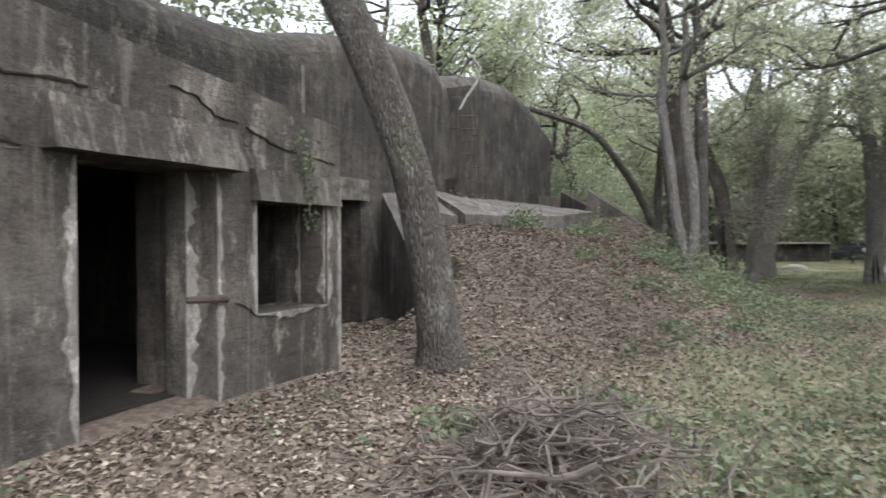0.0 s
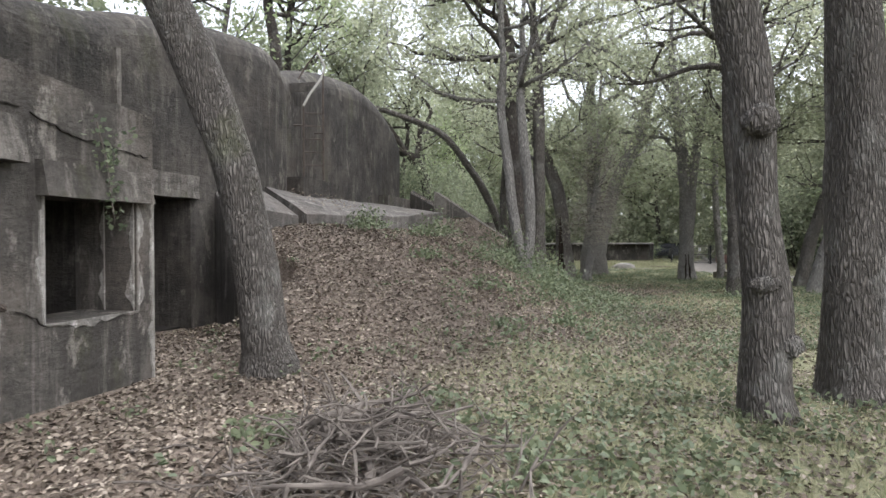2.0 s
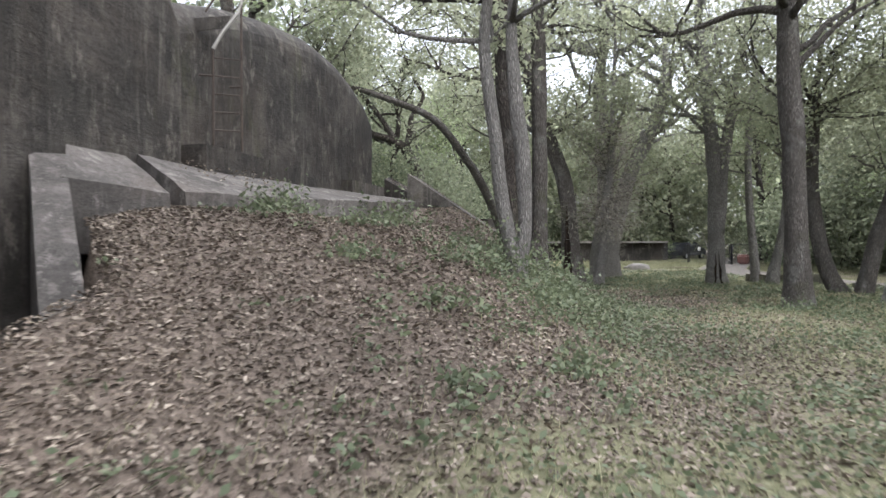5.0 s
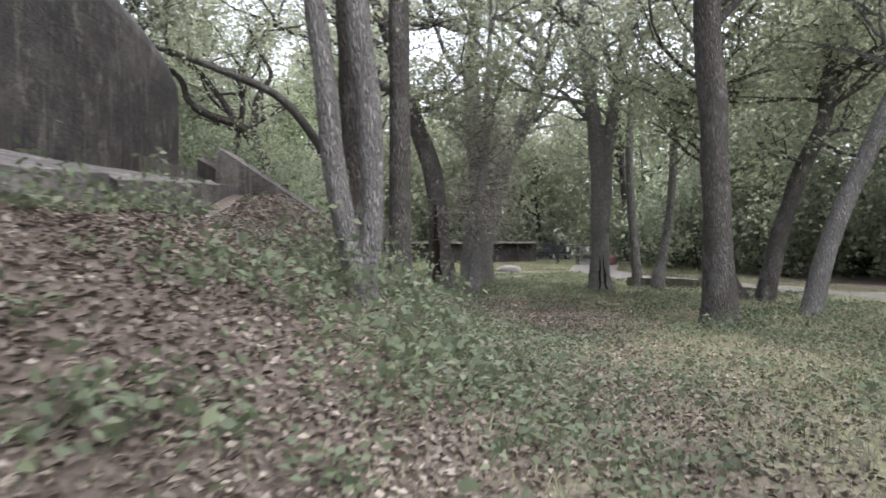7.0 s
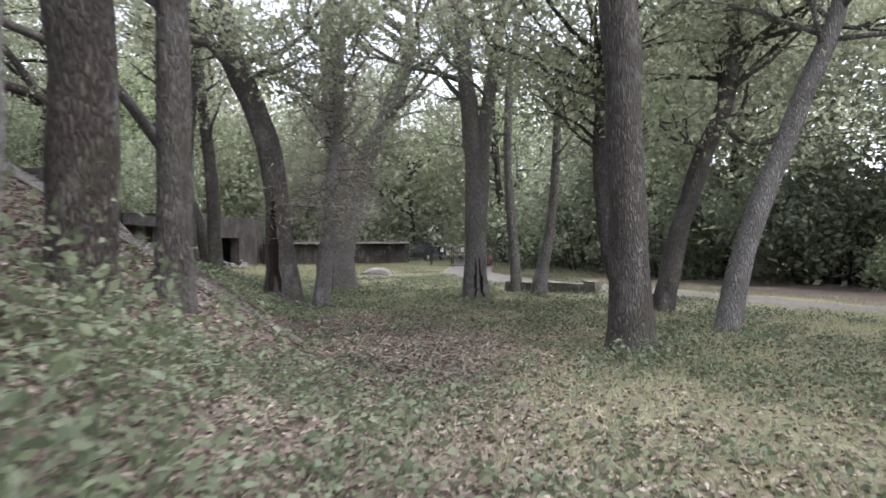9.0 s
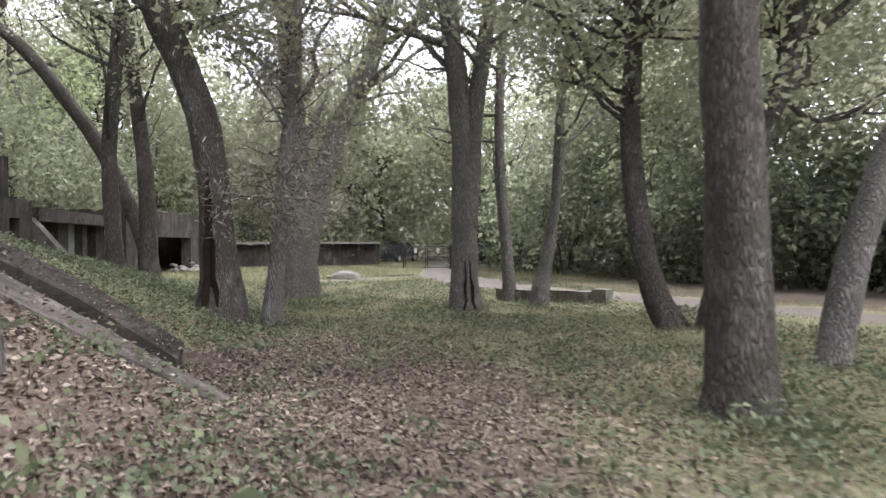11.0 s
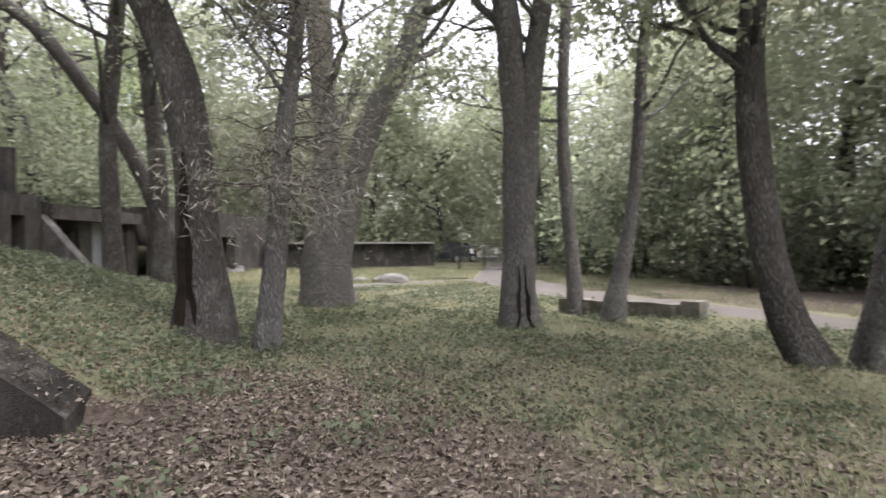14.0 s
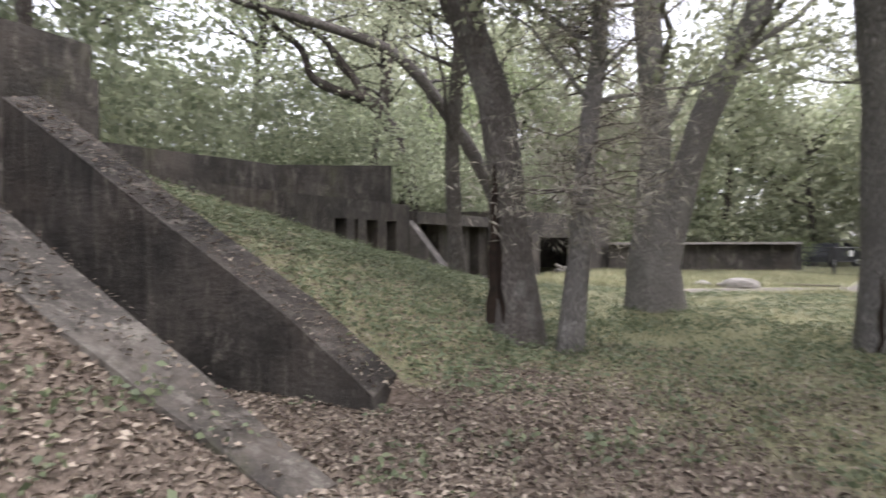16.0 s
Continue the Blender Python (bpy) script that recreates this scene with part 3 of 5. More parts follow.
for d0, z0, d1, z1 in ((-0.72, -0.02, -1.7, 0.67), (-1.7, 0.67, -3.3, 1.58), (-3.3, 1.58, -6.1, 3.2)):
    lattice(bm, lambda i, j, k: B(WING_UP[i], d1 if j else d0, (z1 if j else z0) + 0.12 * i if k else -0.7), 0.2, 0.02)
tagged(mesh_object("wall_entrance_wing_high", bm, CONCRETE_DARK), "sloping concrete wing wall with a leaf-strewn coping", "wall", kind="structure")
bm = bmesh.new()
block(bm, 19.7, 23.0, -6.12, -6.6, 2.1, 2.95, 0.3)
block(bm, 21.5, 23.0, -6.12, -6.6, -0.5, 2.1, 0.3)
block(bm, 19.3, 20.3, -6.12, -6.6, -0.5, 2.1, 0.3)
block(bm, 19.3, 23.0, -8.6, -8.9, -0.5, 2.3, 0.5)
block(bm, 19.3, 23.0, -6.6, -8.6, 2.1, 2.4, 0.5)
tagged(mesh_object("wall_entrance", bm, CONCRETE), "stained concrete wall round the sunken entrance doorway", "wall", kind="structure")

bm = bmesh.new()
block(bm, 22.0, 24.8, -7.8, -11.0, 1.0, 4.2, 0.3)
block(bm, 22.0, 24.7, -7.85, -11.0, 4.2, 4.78, 0.3)
tagged(mesh_object("wall_tall_block", bm, CONCRETE_DARK), "tall square-topped concrete block with level pour joints", "wall", kind="structure")

# ---- far battery: parapet, row of openings, wing and far block ----
bm = bmesh.new()


def wall_between(bm, a, b, za, zb, bottom, thick, cell=0.4):
    a, b = B(*a), B(*b)
    side = (b - a).cross(Vector((0, 0, 1))).normalized() * thick
    lattice(bm, lambda i, j, k: (b if i else a) + (side if j else Vector()) + Vector((0, 0, (zb if i else za) if k else bottom)), cell)


wall_between(bm, (24.8, -8.2), (30.2, -8.4), 3.2, 3.35, 0, -0.5)
wall_between(bm, (30.2, -8.4), (34.4, -7.4), 3.35, 3.72, 0, -0.5)
tagged(mesh_object("wall_parapet", bm, CONCRETE_DARK), "long concrete parapet wall with a pale coping", "wall", kind="structure")
bm = bmesh.new()
block(bm, 23.7, 34.6, -6.9, -7.6, 1.98, 2.5, 0.35)
for s0, s1 in ((23.7, 30.6), (31.15, 31.5), (31.7, 32.1), (32.7, 33.2), (33.8, 34.6)):
    block(bm, s0, s1, -6.9, -7.4, -0.3, 1.98, 0.35)
block(bm, 30.0, 34.6, -8.4, -8.6, -0.3, 2.2, 0.5)
tagged(mesh_object("wall_row_of_openings", bm, CONCRETE_DARK), "low concrete wall with a row of dark openings", "wall", kind="structure")
bm = bmesh.new()
lattice(bm, lambda i, j, k: B(34.65 + (0.45 if j else 0), -5.6 if not i else -7.0, (2.05 if i else 0.35) if k else -0.4), 0.3)
tagged(mesh_object("wall_wing_far", bm, CONCRETE_SLAB), "pale sloping concrete wing wall with joints", "wall", kind="structure")
bm = bmesh.new()
block(bm, 35.1, 42.2, -6.9, -9.4, 1.95, 2.35, 0.5)
for s0, s1 in ((35.1, 36.0), (37.4, 38.3), (39.7, 40.2), (41.2, 42.2)):
    block(bm, s0, s1, -7.2, -7.7, -0.5, 1.95, 0.5)
block(bm, 35.1, 42.2, -9.2, -9.4, -0.5, 1.95, 0.5)
tagged(mesh_object("wall_far_rooms", bm, CONCRETE_DARK), "low concrete rooms with dark doorways under a flat roof", "wall", kind="structure")
bm = bmesh.new()
block(bm, 38.35, 39.65, -7.45, -7.5, -0.3, 1.95, 0.6, 0.0)
tagged(mesh_object("door_1", bm, DOOR_METAL), "grey sheet-metal door leaf in the far doorway", "door", kind="structure")


def world_wall(bm, a, b, z0, z1, thick, cell=0.5):
    a, b = Vector((*a, 0)), Vector((*b, 0))
    side = (b - a).cross(Vector((0, 0, 1))).normalized() * thick
    lattice(bm, lambda i, j, k: (b if i else a) + (side if j else Vector()) + Vector((0, 0, z1 if k else z0)), cell)


bm = bmesh.new()
A0, A1 = Vector((12.4, 40.5)), Vector((19.3, 50.7))


def far_at(f):
    p = A0.lerp(A1, f)
    return (p.x, p.y)


world_wall(bm, far_at(0), far_at(1), 1.55, 2.7, -0.5)
for a, b in ((0, 0.09), (0.2, 0.27), (0.63, 1.0)):
    world_wall(bm, far_at(a), far_at(b), -0.8, 1.55, -0.5)
world_wall(bm, (8.5, 46), (14, 56), -0.8, 2.6, 0.4)
world_wall(bm, (19.3, 50.7), (13.8, 56), -0.8, 2.7, 0.4)
lattice(bm, lambda i, j, k: Vector((*((19.0, 51.0) if i else (12.2, 40.9)), 2.3 + 0.35 * k)) + (Vector((-4.5, 3.2, 0)) if j else Vector()), 0.8)
tagged(mesh_object("wall_far_block", bm, CONCRETE_DARK), "distant concrete bunker block with a wide dark doorway", "wall", kind="structure")
bm = bmesh.new()
world_wall(bm, (19.4, 50.6), (29.1, 49.1), -0.9, 1.18, 0.5)
world_wall(bm, (29.1, 49.1), (31.5, 54), -0.9, 1.18, 0.5)
tagged(mesh_object("wall_far_low", bm, CONCRETE_DARK), "low distant concrete wall", "wall", kind="structure")
bm = bmesh.new()
world_wall(bm, (19.3, 50.45), (29.25, 48.92), 1.18, 1.3, 0.8)
tagged(mesh_object("trim_far_coping", bm, ASPHALT), "pale flat coping on the low far wall", "coping", kind="structure")

# ---- cracks and a pour seam ----
def crack(points, width, seed):
    """A dark ragged fissure on the bunker front, from (s, z) points."""
    r = random.Random(seed)
    bm = bmesh.new()
    rows = []
    for (s0, z0), (s1, z1) in zip(points, points[1:]):
        n = max(2, int(math.hypot(s1 - s0, z1 - z0) / 0.05))
        for k in range(n):
            f = k / n
            w = width * r.uniform(0.25, 1.0)
            s, z = s0 + (s1 - s0) * f + r.uniform(-0.01, 0.01), z0 + (z1 - z0) * f + r.uniform(-0.012, 0.012)
            rows.append([bm.verts.new(B(s, F + 0.016, z + w)), bm.verts.new(B(s, F + 0.016, z - w)), bm.verts.new(B(s, F - 0.03, z))])
    for a, b in zip(rows, rows[1:]):
        for k in range(3):
            bm.faces.new((a[k], a[(k + 1) % 3], b[(k + 1) % 3], b[k]))
    tagged(mesh_object("trim_crack", bm, SHADE_AND_CRACK), "dark ragged crack in the bunker front", "crack", kind="structure")


crack([(4.15, 2.42), (4.6, 2.31), (5.05, 2.27), (5.5, 2.24)], 0.008, 1)
crack([(3.35, 2.62), (3.62, 2.58), (3.8, 2.47), (4.1, 2.43)], 0.006, 2)
crack([(1.6, 2.5), (2.2, 2.44), (2.75, 2.47)], 0.01, 3)
crack([(2.3, 2.02), (2.0, 2.06), (1.4, 2.05)], 0.01, 4)
crack([(4.0, 0.92), (4.2, 0.86), (4.3, 0.74)], 0.008, 5)

# ---- trees ----
def limb_points(start, way, length, rng, bend=0.35, droop=0.0, n=6):
    pts, p, w = [Vector(start)], Vector(start), Vector(way).normalized()
    for i in range(n):
        w = (w + Vector((rng.uniform(-1, 1), rng.uniform(-1, 1), rng.uniform(-0.7, 1) - droop)) * bend).normalized()
        p = p + w * (length / n)
        pts.append(p.copy())
    return pts


def grow(bm, start, way, length, radius, rng, level, tips, bend=0.35, droop=0.0, sides=7):
    pts = limb_points(start, way, length, rng, bend, droop)
    tube(bm, pts, [radius * (1 - 0.75 * i / (len(pts) - 1)) for i in range(len(pts))], sides)
    if level == 0:
        tips.extend(pts[2:])
        return
    for k in range(rng.randint(2, 4)):
        i = rng.randint(2, len(pts) - 1)
        w = (pts[i] - pts[i - 1]).normalized() + Vector((rng.uniform(-1, 1), rng.uniform(-1, 1), rng.uniform(-0.4, 0.8)))
        grow(bm, pts[i], w, length * rng.uniform(0.45, 0.7), radius * 0.45, rng, level - 1, tips, bend, droop, max(4, sides - 2))
    tips.extend(pts[-2:])


def smooth_path(rows, steps=4):
    """More rows between the given (x, y, z, r), by a Catmull-Rom curve."""
    out = []
    q = [Vector(r) for r in rows]
    for i in range(len(q) - 1):
        a, b, c, d = q[max(i - 1, 0)], q[i], q[i + 1], q[min(i + 2, len(q) - 1)]
        for k in range(steps):
            t = k / steps
            out.append(0.5 * ((2 * b) + (c - a) * t + (2 * a - 5 * b + 4 * c - d) * t * t + (3 * b - a - 3 * c + d) * t ** 3))
    out.append(q[-1])
    return out


def stem(bm, rows, flare=1.0, sides=16, lump=0.16, seed=0.0):
    path = smooth_path(rows)
    tube(bm, [p.xyz for p in path], [max(0.02, p.w) for p in path], sides, lump, seed)


def crown_mesh(tips, rng_np, per, spread, size, material, name="crown"):
    c = np.array([tuple(t) for t in tips])
    c = np.repeat(c, per, 0)
    c = c + rng_np.normal(size=c.shape) * np.array([spread, spread, spread * 0.7])
    return leaf_mesh(name, c, rng_np.uniform(0.6, 1.3, len(c)) * size, material, 0.2, rng=rng_np)


def measured_tree(name, label, stems, bark, limbs, seed, per=16, spread=0.34, leaf=0.068, leaves=None, height=4.0, reach=2.2, low=0, group=""):
    """A tree of known stems; limbs and leaves grow from the stems' upper ends."""
    rng, rng_np = random.Random(seed), np.random.default_rng(seed)
    x, y, z, r = stems[0][0]
    t = thing(name, label, "tree", (x, y, z), group)
    bm, tips = bmesh.new(), []
    for i, rows in enumerate(stems):
        top = Vector(rows[-1][:3])
        way = (top - Vector(rows[-2][:3])).normalized()
        ext = limb_points(top, way, height, rng, 0.16, -0.2, 5)
        full = list(rows) + [(*p, rows[-1][3] * (1 - 0.16 * k)) for k, p in enumerate(ext[1:], 1)]
        if i == 0:
            x0, y0, z0, r0 = rows[0]
            full = [(x0, y0, z0 - 0.35, r0 * 1.25)] + full
        stem(bm, full, seed=seed + i)
        for k in range(limbs):
            p = rng.choice(ext)
            a = rng.uniform(0, 2 * math.pi)
            grow(bm, p, (math.cos(a), math.sin(a), rng.uniform(-0.05, 0.7)), reach * rng.uniform(0.7, 1.3), rows[-1][3] * 0.5, rng, 1, tips)
        for k in range(low):
            k0 = rng.randint(2, min(3, len(rows) - 1))
            q = Vector(rows[-k0][:3]).lerp(Vector(rows[1 - k0][:3]), rng.random())
            a = rng.uniform(0, 2 * math.pi)
            grow(bm, q, (math.cos(a), math.sin(a), rng.uniform(0.15, 0.9)), reach * rng.uniform(0.6, 1.2), rows[-1][3] * 0.4, rng, 1, tips)
    inv = Matrix.Translation((-x, -y, -z))
    bmesh.ops.transform(bm, matrix=inv, verts=bm.verts)
    smooth(part("trunk", bm, bark, t))
    if tips:
        me = crown_mesh([p - Vector((x, y, z)) for p in tips], rng_np, per, spread, leaf, leaves or LEAF_LIT)
        ob = new("crown", me)
        ob.parent = t
    return t


measured_tree("leaning_tree", "leaning slender live oak trunk beside the bunker", [[(-0.02, 6.66, 0.12, 0.31), (-0.05, 6.67, 0.32, 0.255), (-0.08, 6.67, 0.51, 0.226), (-0.22, 6.72, 1.44, 0.209), (-0.39, 6.76, 2.25, 0.216), (-0.69, 6.84, 3.12, 0.226), (-1.06, 6.93, 3.93, 0.222), (-1.45, 7.03, 4.74, 0.21)]], BARK, 7, 11)
measured_tree("burred_tree", "oak trunk with burrs and a healed scar", [[(3.89, 4.42, -0.09, 0.264), (3.87, 4.43, 0.27, 0.202), (3.89, 4.43, 0.83, 0.189), (3.83, 4.45, 1.56, 0.154), (3.79, 4.47, 2.3, 0.163), (3.75, 4.49, 2.85, 0.172), (3.65, 4.52, 3.4, 0.176), (3.6, 4.54, 4.33, 0.170)]], BARK, 7, 12)
measured_tree("straight_oak_tree", "straight ridged oak trunk", [[(5.19, 4.89, -0.13, 0.36), (5.19, 4.9, 0.31, 0.284), (5.22, 4.9, 1.58, 0.258), (5.24, 4.91, 2.63, 0.242), (5.19, 4.94, 3.68, 0.227), (5.17, 4.95, 4.74, 0.211)]], BARK, 7, 13)
measured_tree("tall_oak_tree", "tall dark oak trunk standing in weeds", [[(12.09, 15.42, -0.16, 0.38), (12.08, 15.43, 0.26, 0.292), (12.06, 15.47, 1.5, 0.234), (12.04, 15.5, 2.6, 0.226), (12.02, 15.52, 3.69, 0.234), (11.97, 15.58, 4.79, 0.226), (11.95, 15.61, 6.24, 0.204)]], BARK, 8, 14, low=4, reach=3.2)
measured_tree("twin_stem_tree", "pale twin-stemmed tree on the mound", [[(5.2, 13.66, 0.6, 0.15), (5.16, 13.66, 0.98, 0.126), (5.08, 13.7, 1.38, 0.114), (4.95, 13.76, 2.18, 0.114), (4.87, 13.81, 3.09, 0.114), (4.78, 13.86, 3.78, 0.109), (4.71, 13.9, 4.64, 0.097)], [(5.25, 13.67, 0.6, 0.15), (5.25, 13.67, 0.97, 0.133), (5.33, 13.64, 1.61, 0.115), (5.3, 13.67, 2.65, 0.125), (5.23, 13.71, 3.34, 0.12), (5.17, 13.75, 4.15, 0.11)]], BARK_GREY, 5, 15)
measured_tree("dark_oak_tree", "thick dark lichen-spotted oak trunk behind the twin stems", [[(6.0, 16.4, 0.3, 0.38), (6.01, 16.4, 1.1, 0.31), (6.03, 16.4, 2.3, 0.27), (5.99, 16.43, 3.59, 0.265), (5.93, 16.48, 4.81, 0.25), (5.88, 16.52, 5.63, 0.23)]], BARK_DARK, 8, 16, low=1)
measured_tree("mound_oak_tree", "straight brown oak trunk on the mound", [[(6.93, 17.2, 0.3, 0.26), (6.93, 17.21, 1.0, 0.205), (6.93, 17.22, 2.1, 0.175), (6.93, 17.22, 3.3, 0.17), (6.92, 17.25, 5.05, 0.165), (6.91, 17.27, 6.09, 0.16)]], BARK, 8, 17, low=1)
measured_tree("split_trunk_tree", "leaning oak with a split rotten hollow in its trunk", [[(10.67, 24.0, 0.1, 0.44), (10.63, 24.01, 0.94, 0.345), (10.55, 24.02, 2.11, 0.268), (10.43, 24.1, 3.28, 0.26), (10.12, 24.3, 4.4, 0.27), (9.75, 24.5, 5.4, 0.26), (9.5, 24.7, 6.8, 0.24)]], BARK, 8, 18, low=7, reach=3.2, per=30)
measured_tree("mossy_grey_tree", "slim pale tree hung with dry moss and twigs", [[(11.42, 23.55, 0.0, 0.19), (11.5, 23.5, 0.88, 0.17), (11.56, 23.47, 1.64, 0.15), (11.63, 23.43, 2.82, 0.127), (11.77, 23.34, 4.09, 0.11), (11.8, 23.33, 5.27, 0.093)]], BARK_GREY, 5, 19, per=36, low=5, reach=2.6)
measured_tree("big_forked_tree", "massive pale tree forked low into two limbs", [[(14.85, 30.0, -0.3, 0.78), (14.82, 30.01, 0.64, 0.62), (14.82, 30.02, 1.74, 0.45), (14.9, 30.05, 3.81, 0.345), (14.76, 30.07, 5.89, 0.318), (14.63, 30.1, 8.09, 0.304)], [(15.0, 30.01, 0.64, 0.45), (15.44, 30.02, 2.43, 0.37), (16.14, 30.04, 4.5, 0.335), (16.97, 30.05, 6.02, 0.31), (17.67, 30.06, 7.67, 0.276)]], BARK_GREY, 10, 20, per=38, low=4, reach=4.2, spread=0.5)
measured_tree("hollow_fork_tree", "pale forked tree with a hollow at its foot", [[(15.94, 23.56, -0.4, 0.44), (15.9, 23.6, 0.52, 0.32), (15.91, 23.61, 1.61, 0.28), (15.88, 23.64, 3.26, 0.25), (15.81, 23.74, 4.9, 0.24), (15.71, 23.83, 5.99, 0.225), (15.66, 23.89, 7.31, 0.208)], [(15.95, 23.55, 1.6, 0.22), (16.03, 23.55, 2.71, 0.215), (16.15, 23.48, 4.35, 0.19), (16.34, 23.34, 5.99, 0.164), (16.48, 23.25, 7.09, 0.142)]], BARK_GREY, 8, 21, low=6, reach=3.6, spread=0.42, per=17)
measured_tree("slim_grey_tree", "slim straight grey trunk by the track", [[(18.5, 24.87, -0.4, 0.216), (18.48, 24.91, 0.61, 0.167), (18.34, 25.05, 3.0, 0.131), (18.37, 25.07, 5.66, 0.120), (18.54, 24.96, 7.65, 0.108)]], BARK_GREY, 6, 22, low=5, reach=3.2, per=22)
measured_tree("stump_sapling_tree", "slender leaning tree growing from an old stump", [[(17.81, 23.19, -0.45, 0.24), (17.86, 23.16, 0.2, 0.22), (17.92, 23.12, 0.55, 0.17), (18.09, 23.0, 1.63, 0.13), (18.21, 22.93, 3.03, 0.117), (18.3, 22.88, 4.91, 0.106), (18.47, 22.77, 6.31, 0.088)]], BARK_GREY, 5, 23, low=5, reach=3.2, per=22)
measured_tree("left_vee_tree", "dark trunk curving out of a double-stemmed foot", [[(16.44, 18.73, -0.3, 0.28), (16.2, 18.93, 0.34, 0.219), (16.02, 19.08, 1.13, 0.205), (15.91, 19.18, 2.07, 0.188), (15.87, 19.23, 3.08, 0.172), (15.9, 19.22, 4.18, 0.149), (15.94, 19.21, 5.12, 0.125)]], BARK, 8, 24, per=36, height=3.0, low=12, reach=3.2, spread=0.55)
measured_tree("right_vee_tree", "trunk leaning out from a double-stemmed foot", [[(16.6, 18.25, -0.3, 0.25), (16.72, 18.15, 0.5, 0.215), (16.85, 18.05, 1.36, 0.205), (17.05, 17.9, 2.2, 0.19), (17.3, 17.72, 3.15, 0.18), (17.62, 17.5, 4.04, 0.165), (17.8, 17.4, 5.2, 0.15)]], BARK, 8, 25, per=36, height=3.0, low=12, reach=3.2, spread=0.55)
measured_tree("slanting_tree", "slanting slender grey trunk by the track", [[(14.89, 15.82, -0.25, 0.215), (15.14, 15.66, 1.09, 0.185), (15.4, 15.49, 1.99, 0.171), (15.71, 15.29, 2.89, 0.165), (16.01, 15.09, 3.8, 0.15), (16.31, 14.89, 4.61, 0.135), (16.54, 14.74, 5.51, 0.117)]], BARK_GREY, 7, 26, height=3.0, low=9, reach=3.2, per=30, spread=0.5)
measured_tree("far_slim_tree", "slim brown trunk before the far rooms", [[(10.05, 29.62, 0.4, 0.221), (9.97, 29.7, 1.91, 0.184), (9.92, 29.77, 3.46, 0.178), (10.02, 29.7, 5.02, 0.170), (10.13, 29.64, 6.45, 0.153)]], BARK, 6, 27, low=4, reach=3.2)
measured_tree("far_brown_tree", "brown trunk before the far doorway", [[(11.16, 31.35, 0.1, 0.246), (11.15, 31.37, 1.72, 0.212), (11.07, 31.47, 3.79, 0.200), (10.89, 31.64, 5.58, 0.176), (10.77, 31.75, 7.24, 0.153)]], BARK, 6, 28, low=4, reach=3.2)
measured_tree("twisted_oak_tree", "twisted dark live oak spreading behind the parapet", [[(8.5, 40.0, 0.0, 0.496), (8.43, 40.0, 3.59, 0.384), (8.21, 40.02, 4.5, 0.352), (7.94, 40.03, 5.52, 0.320), (7.31, 40.05, 6.65, 0.296), (6.59, 40.07, 7.17, 0.232), (5.46, 40.09, 7.49, 0.200), (4.56, 40.11, 8.02, 0.168), (4.22, 40.12, 9.04, 0.144), (3.21, 40.15, 9.94, 0.120)], [(7.4, 40.05, 6.4, 0.224), (7.61, 40.06, 7.67, 0.168), (7.73, 40.07, 8.57, 0.136), (8.41, 40.07, 9.7, 0.112), (7.96, 40.09, 10.61, 0.088)], [(6.9, 40.06, 6.9, 0.192), (6.14, 40.09, 8.13, 0.152), (5.46, 40.11, 9.03, 0.136), (4.79, 40.12, 9.71, 0.112), (3.43, 40.15, 10.4, 0.088)]], BARK_DARK, 7, 29, per=32, spread=0.5, leaf=0.12, height=3.5, reach=4.0)
measured_tree("slanting_oak_tree", "oak leaning far over the battery", [[(12.4, 35.9, 0.0, 0.273), (11.6, 35.95, 2.6, 0.240), (10.66, 35.98, 4.57, 0.223), (10.09, 36.0, 5.43, 0.211), (9.05, 36.03, 6.86, 0.198), (8.01, 36.06, 7.82, 0.186), (6.29, 36.09, 8.49, 0.161), (4.39, 36.12, 9.07, 0.137)]], BARK, 9, 30, per=26, spread=0.5, leaf=0.12, height=3.5, reach=4.0)

# ---- small things ----
def ground_point(x, y, lift=0.0):
    return Vector((x, y, ground_at(x, y) + lift))


# burrs and scar on the burred tree
def lump(bm, centre, size, seed, squash=(1, 1, 1)):
    made = bmesh.ops.create_icosphere(bm, subdivisions=3, radius=1.0)["verts"]
    for v in made:
        p = v.co.copy()
        f = 1 + 0.22 * noise.noise(p * 2.2 + Vector((seed, 0, 0))) + 0.1 * noise.noise(p * 6 + Vector((0, seed, 0)))
        v.co = Vector(centre) + Vector((p.x * squash[0], p.y * squash[1], p.z * squash[2])) * size * f


def on_tree(name, lumps, material, label):
    t = bpy.data.objects[name]
    bm = bmesh.new()
    for i, (c, r, q) in enumerate(lumps):
        lump(bm, c, r, i * 3.1, q)
    bmesh.ops.transform(bm, matrix=Matrix.Translation(-t.location), verts=bm.verts)
    smooth(part("burr", bm, material, t, label))


on_tree("burred_tree", [((3.74, 4.30, 2.36), 0.17, (0.85, 0.6, 0.75))], BARK, "round knobbly burr")
on_tree("burred_tree", [((3.97, 4.29, 0.62), 0.14, (0.9, 0.7, 0.7))], BARK, "low knobbly burr")
on_tree("burred_tree", [((3.78, 4.30, 1.10), 0.13, (1.2, 0.55, 0.5))], BARK, "swollen bark ridge")


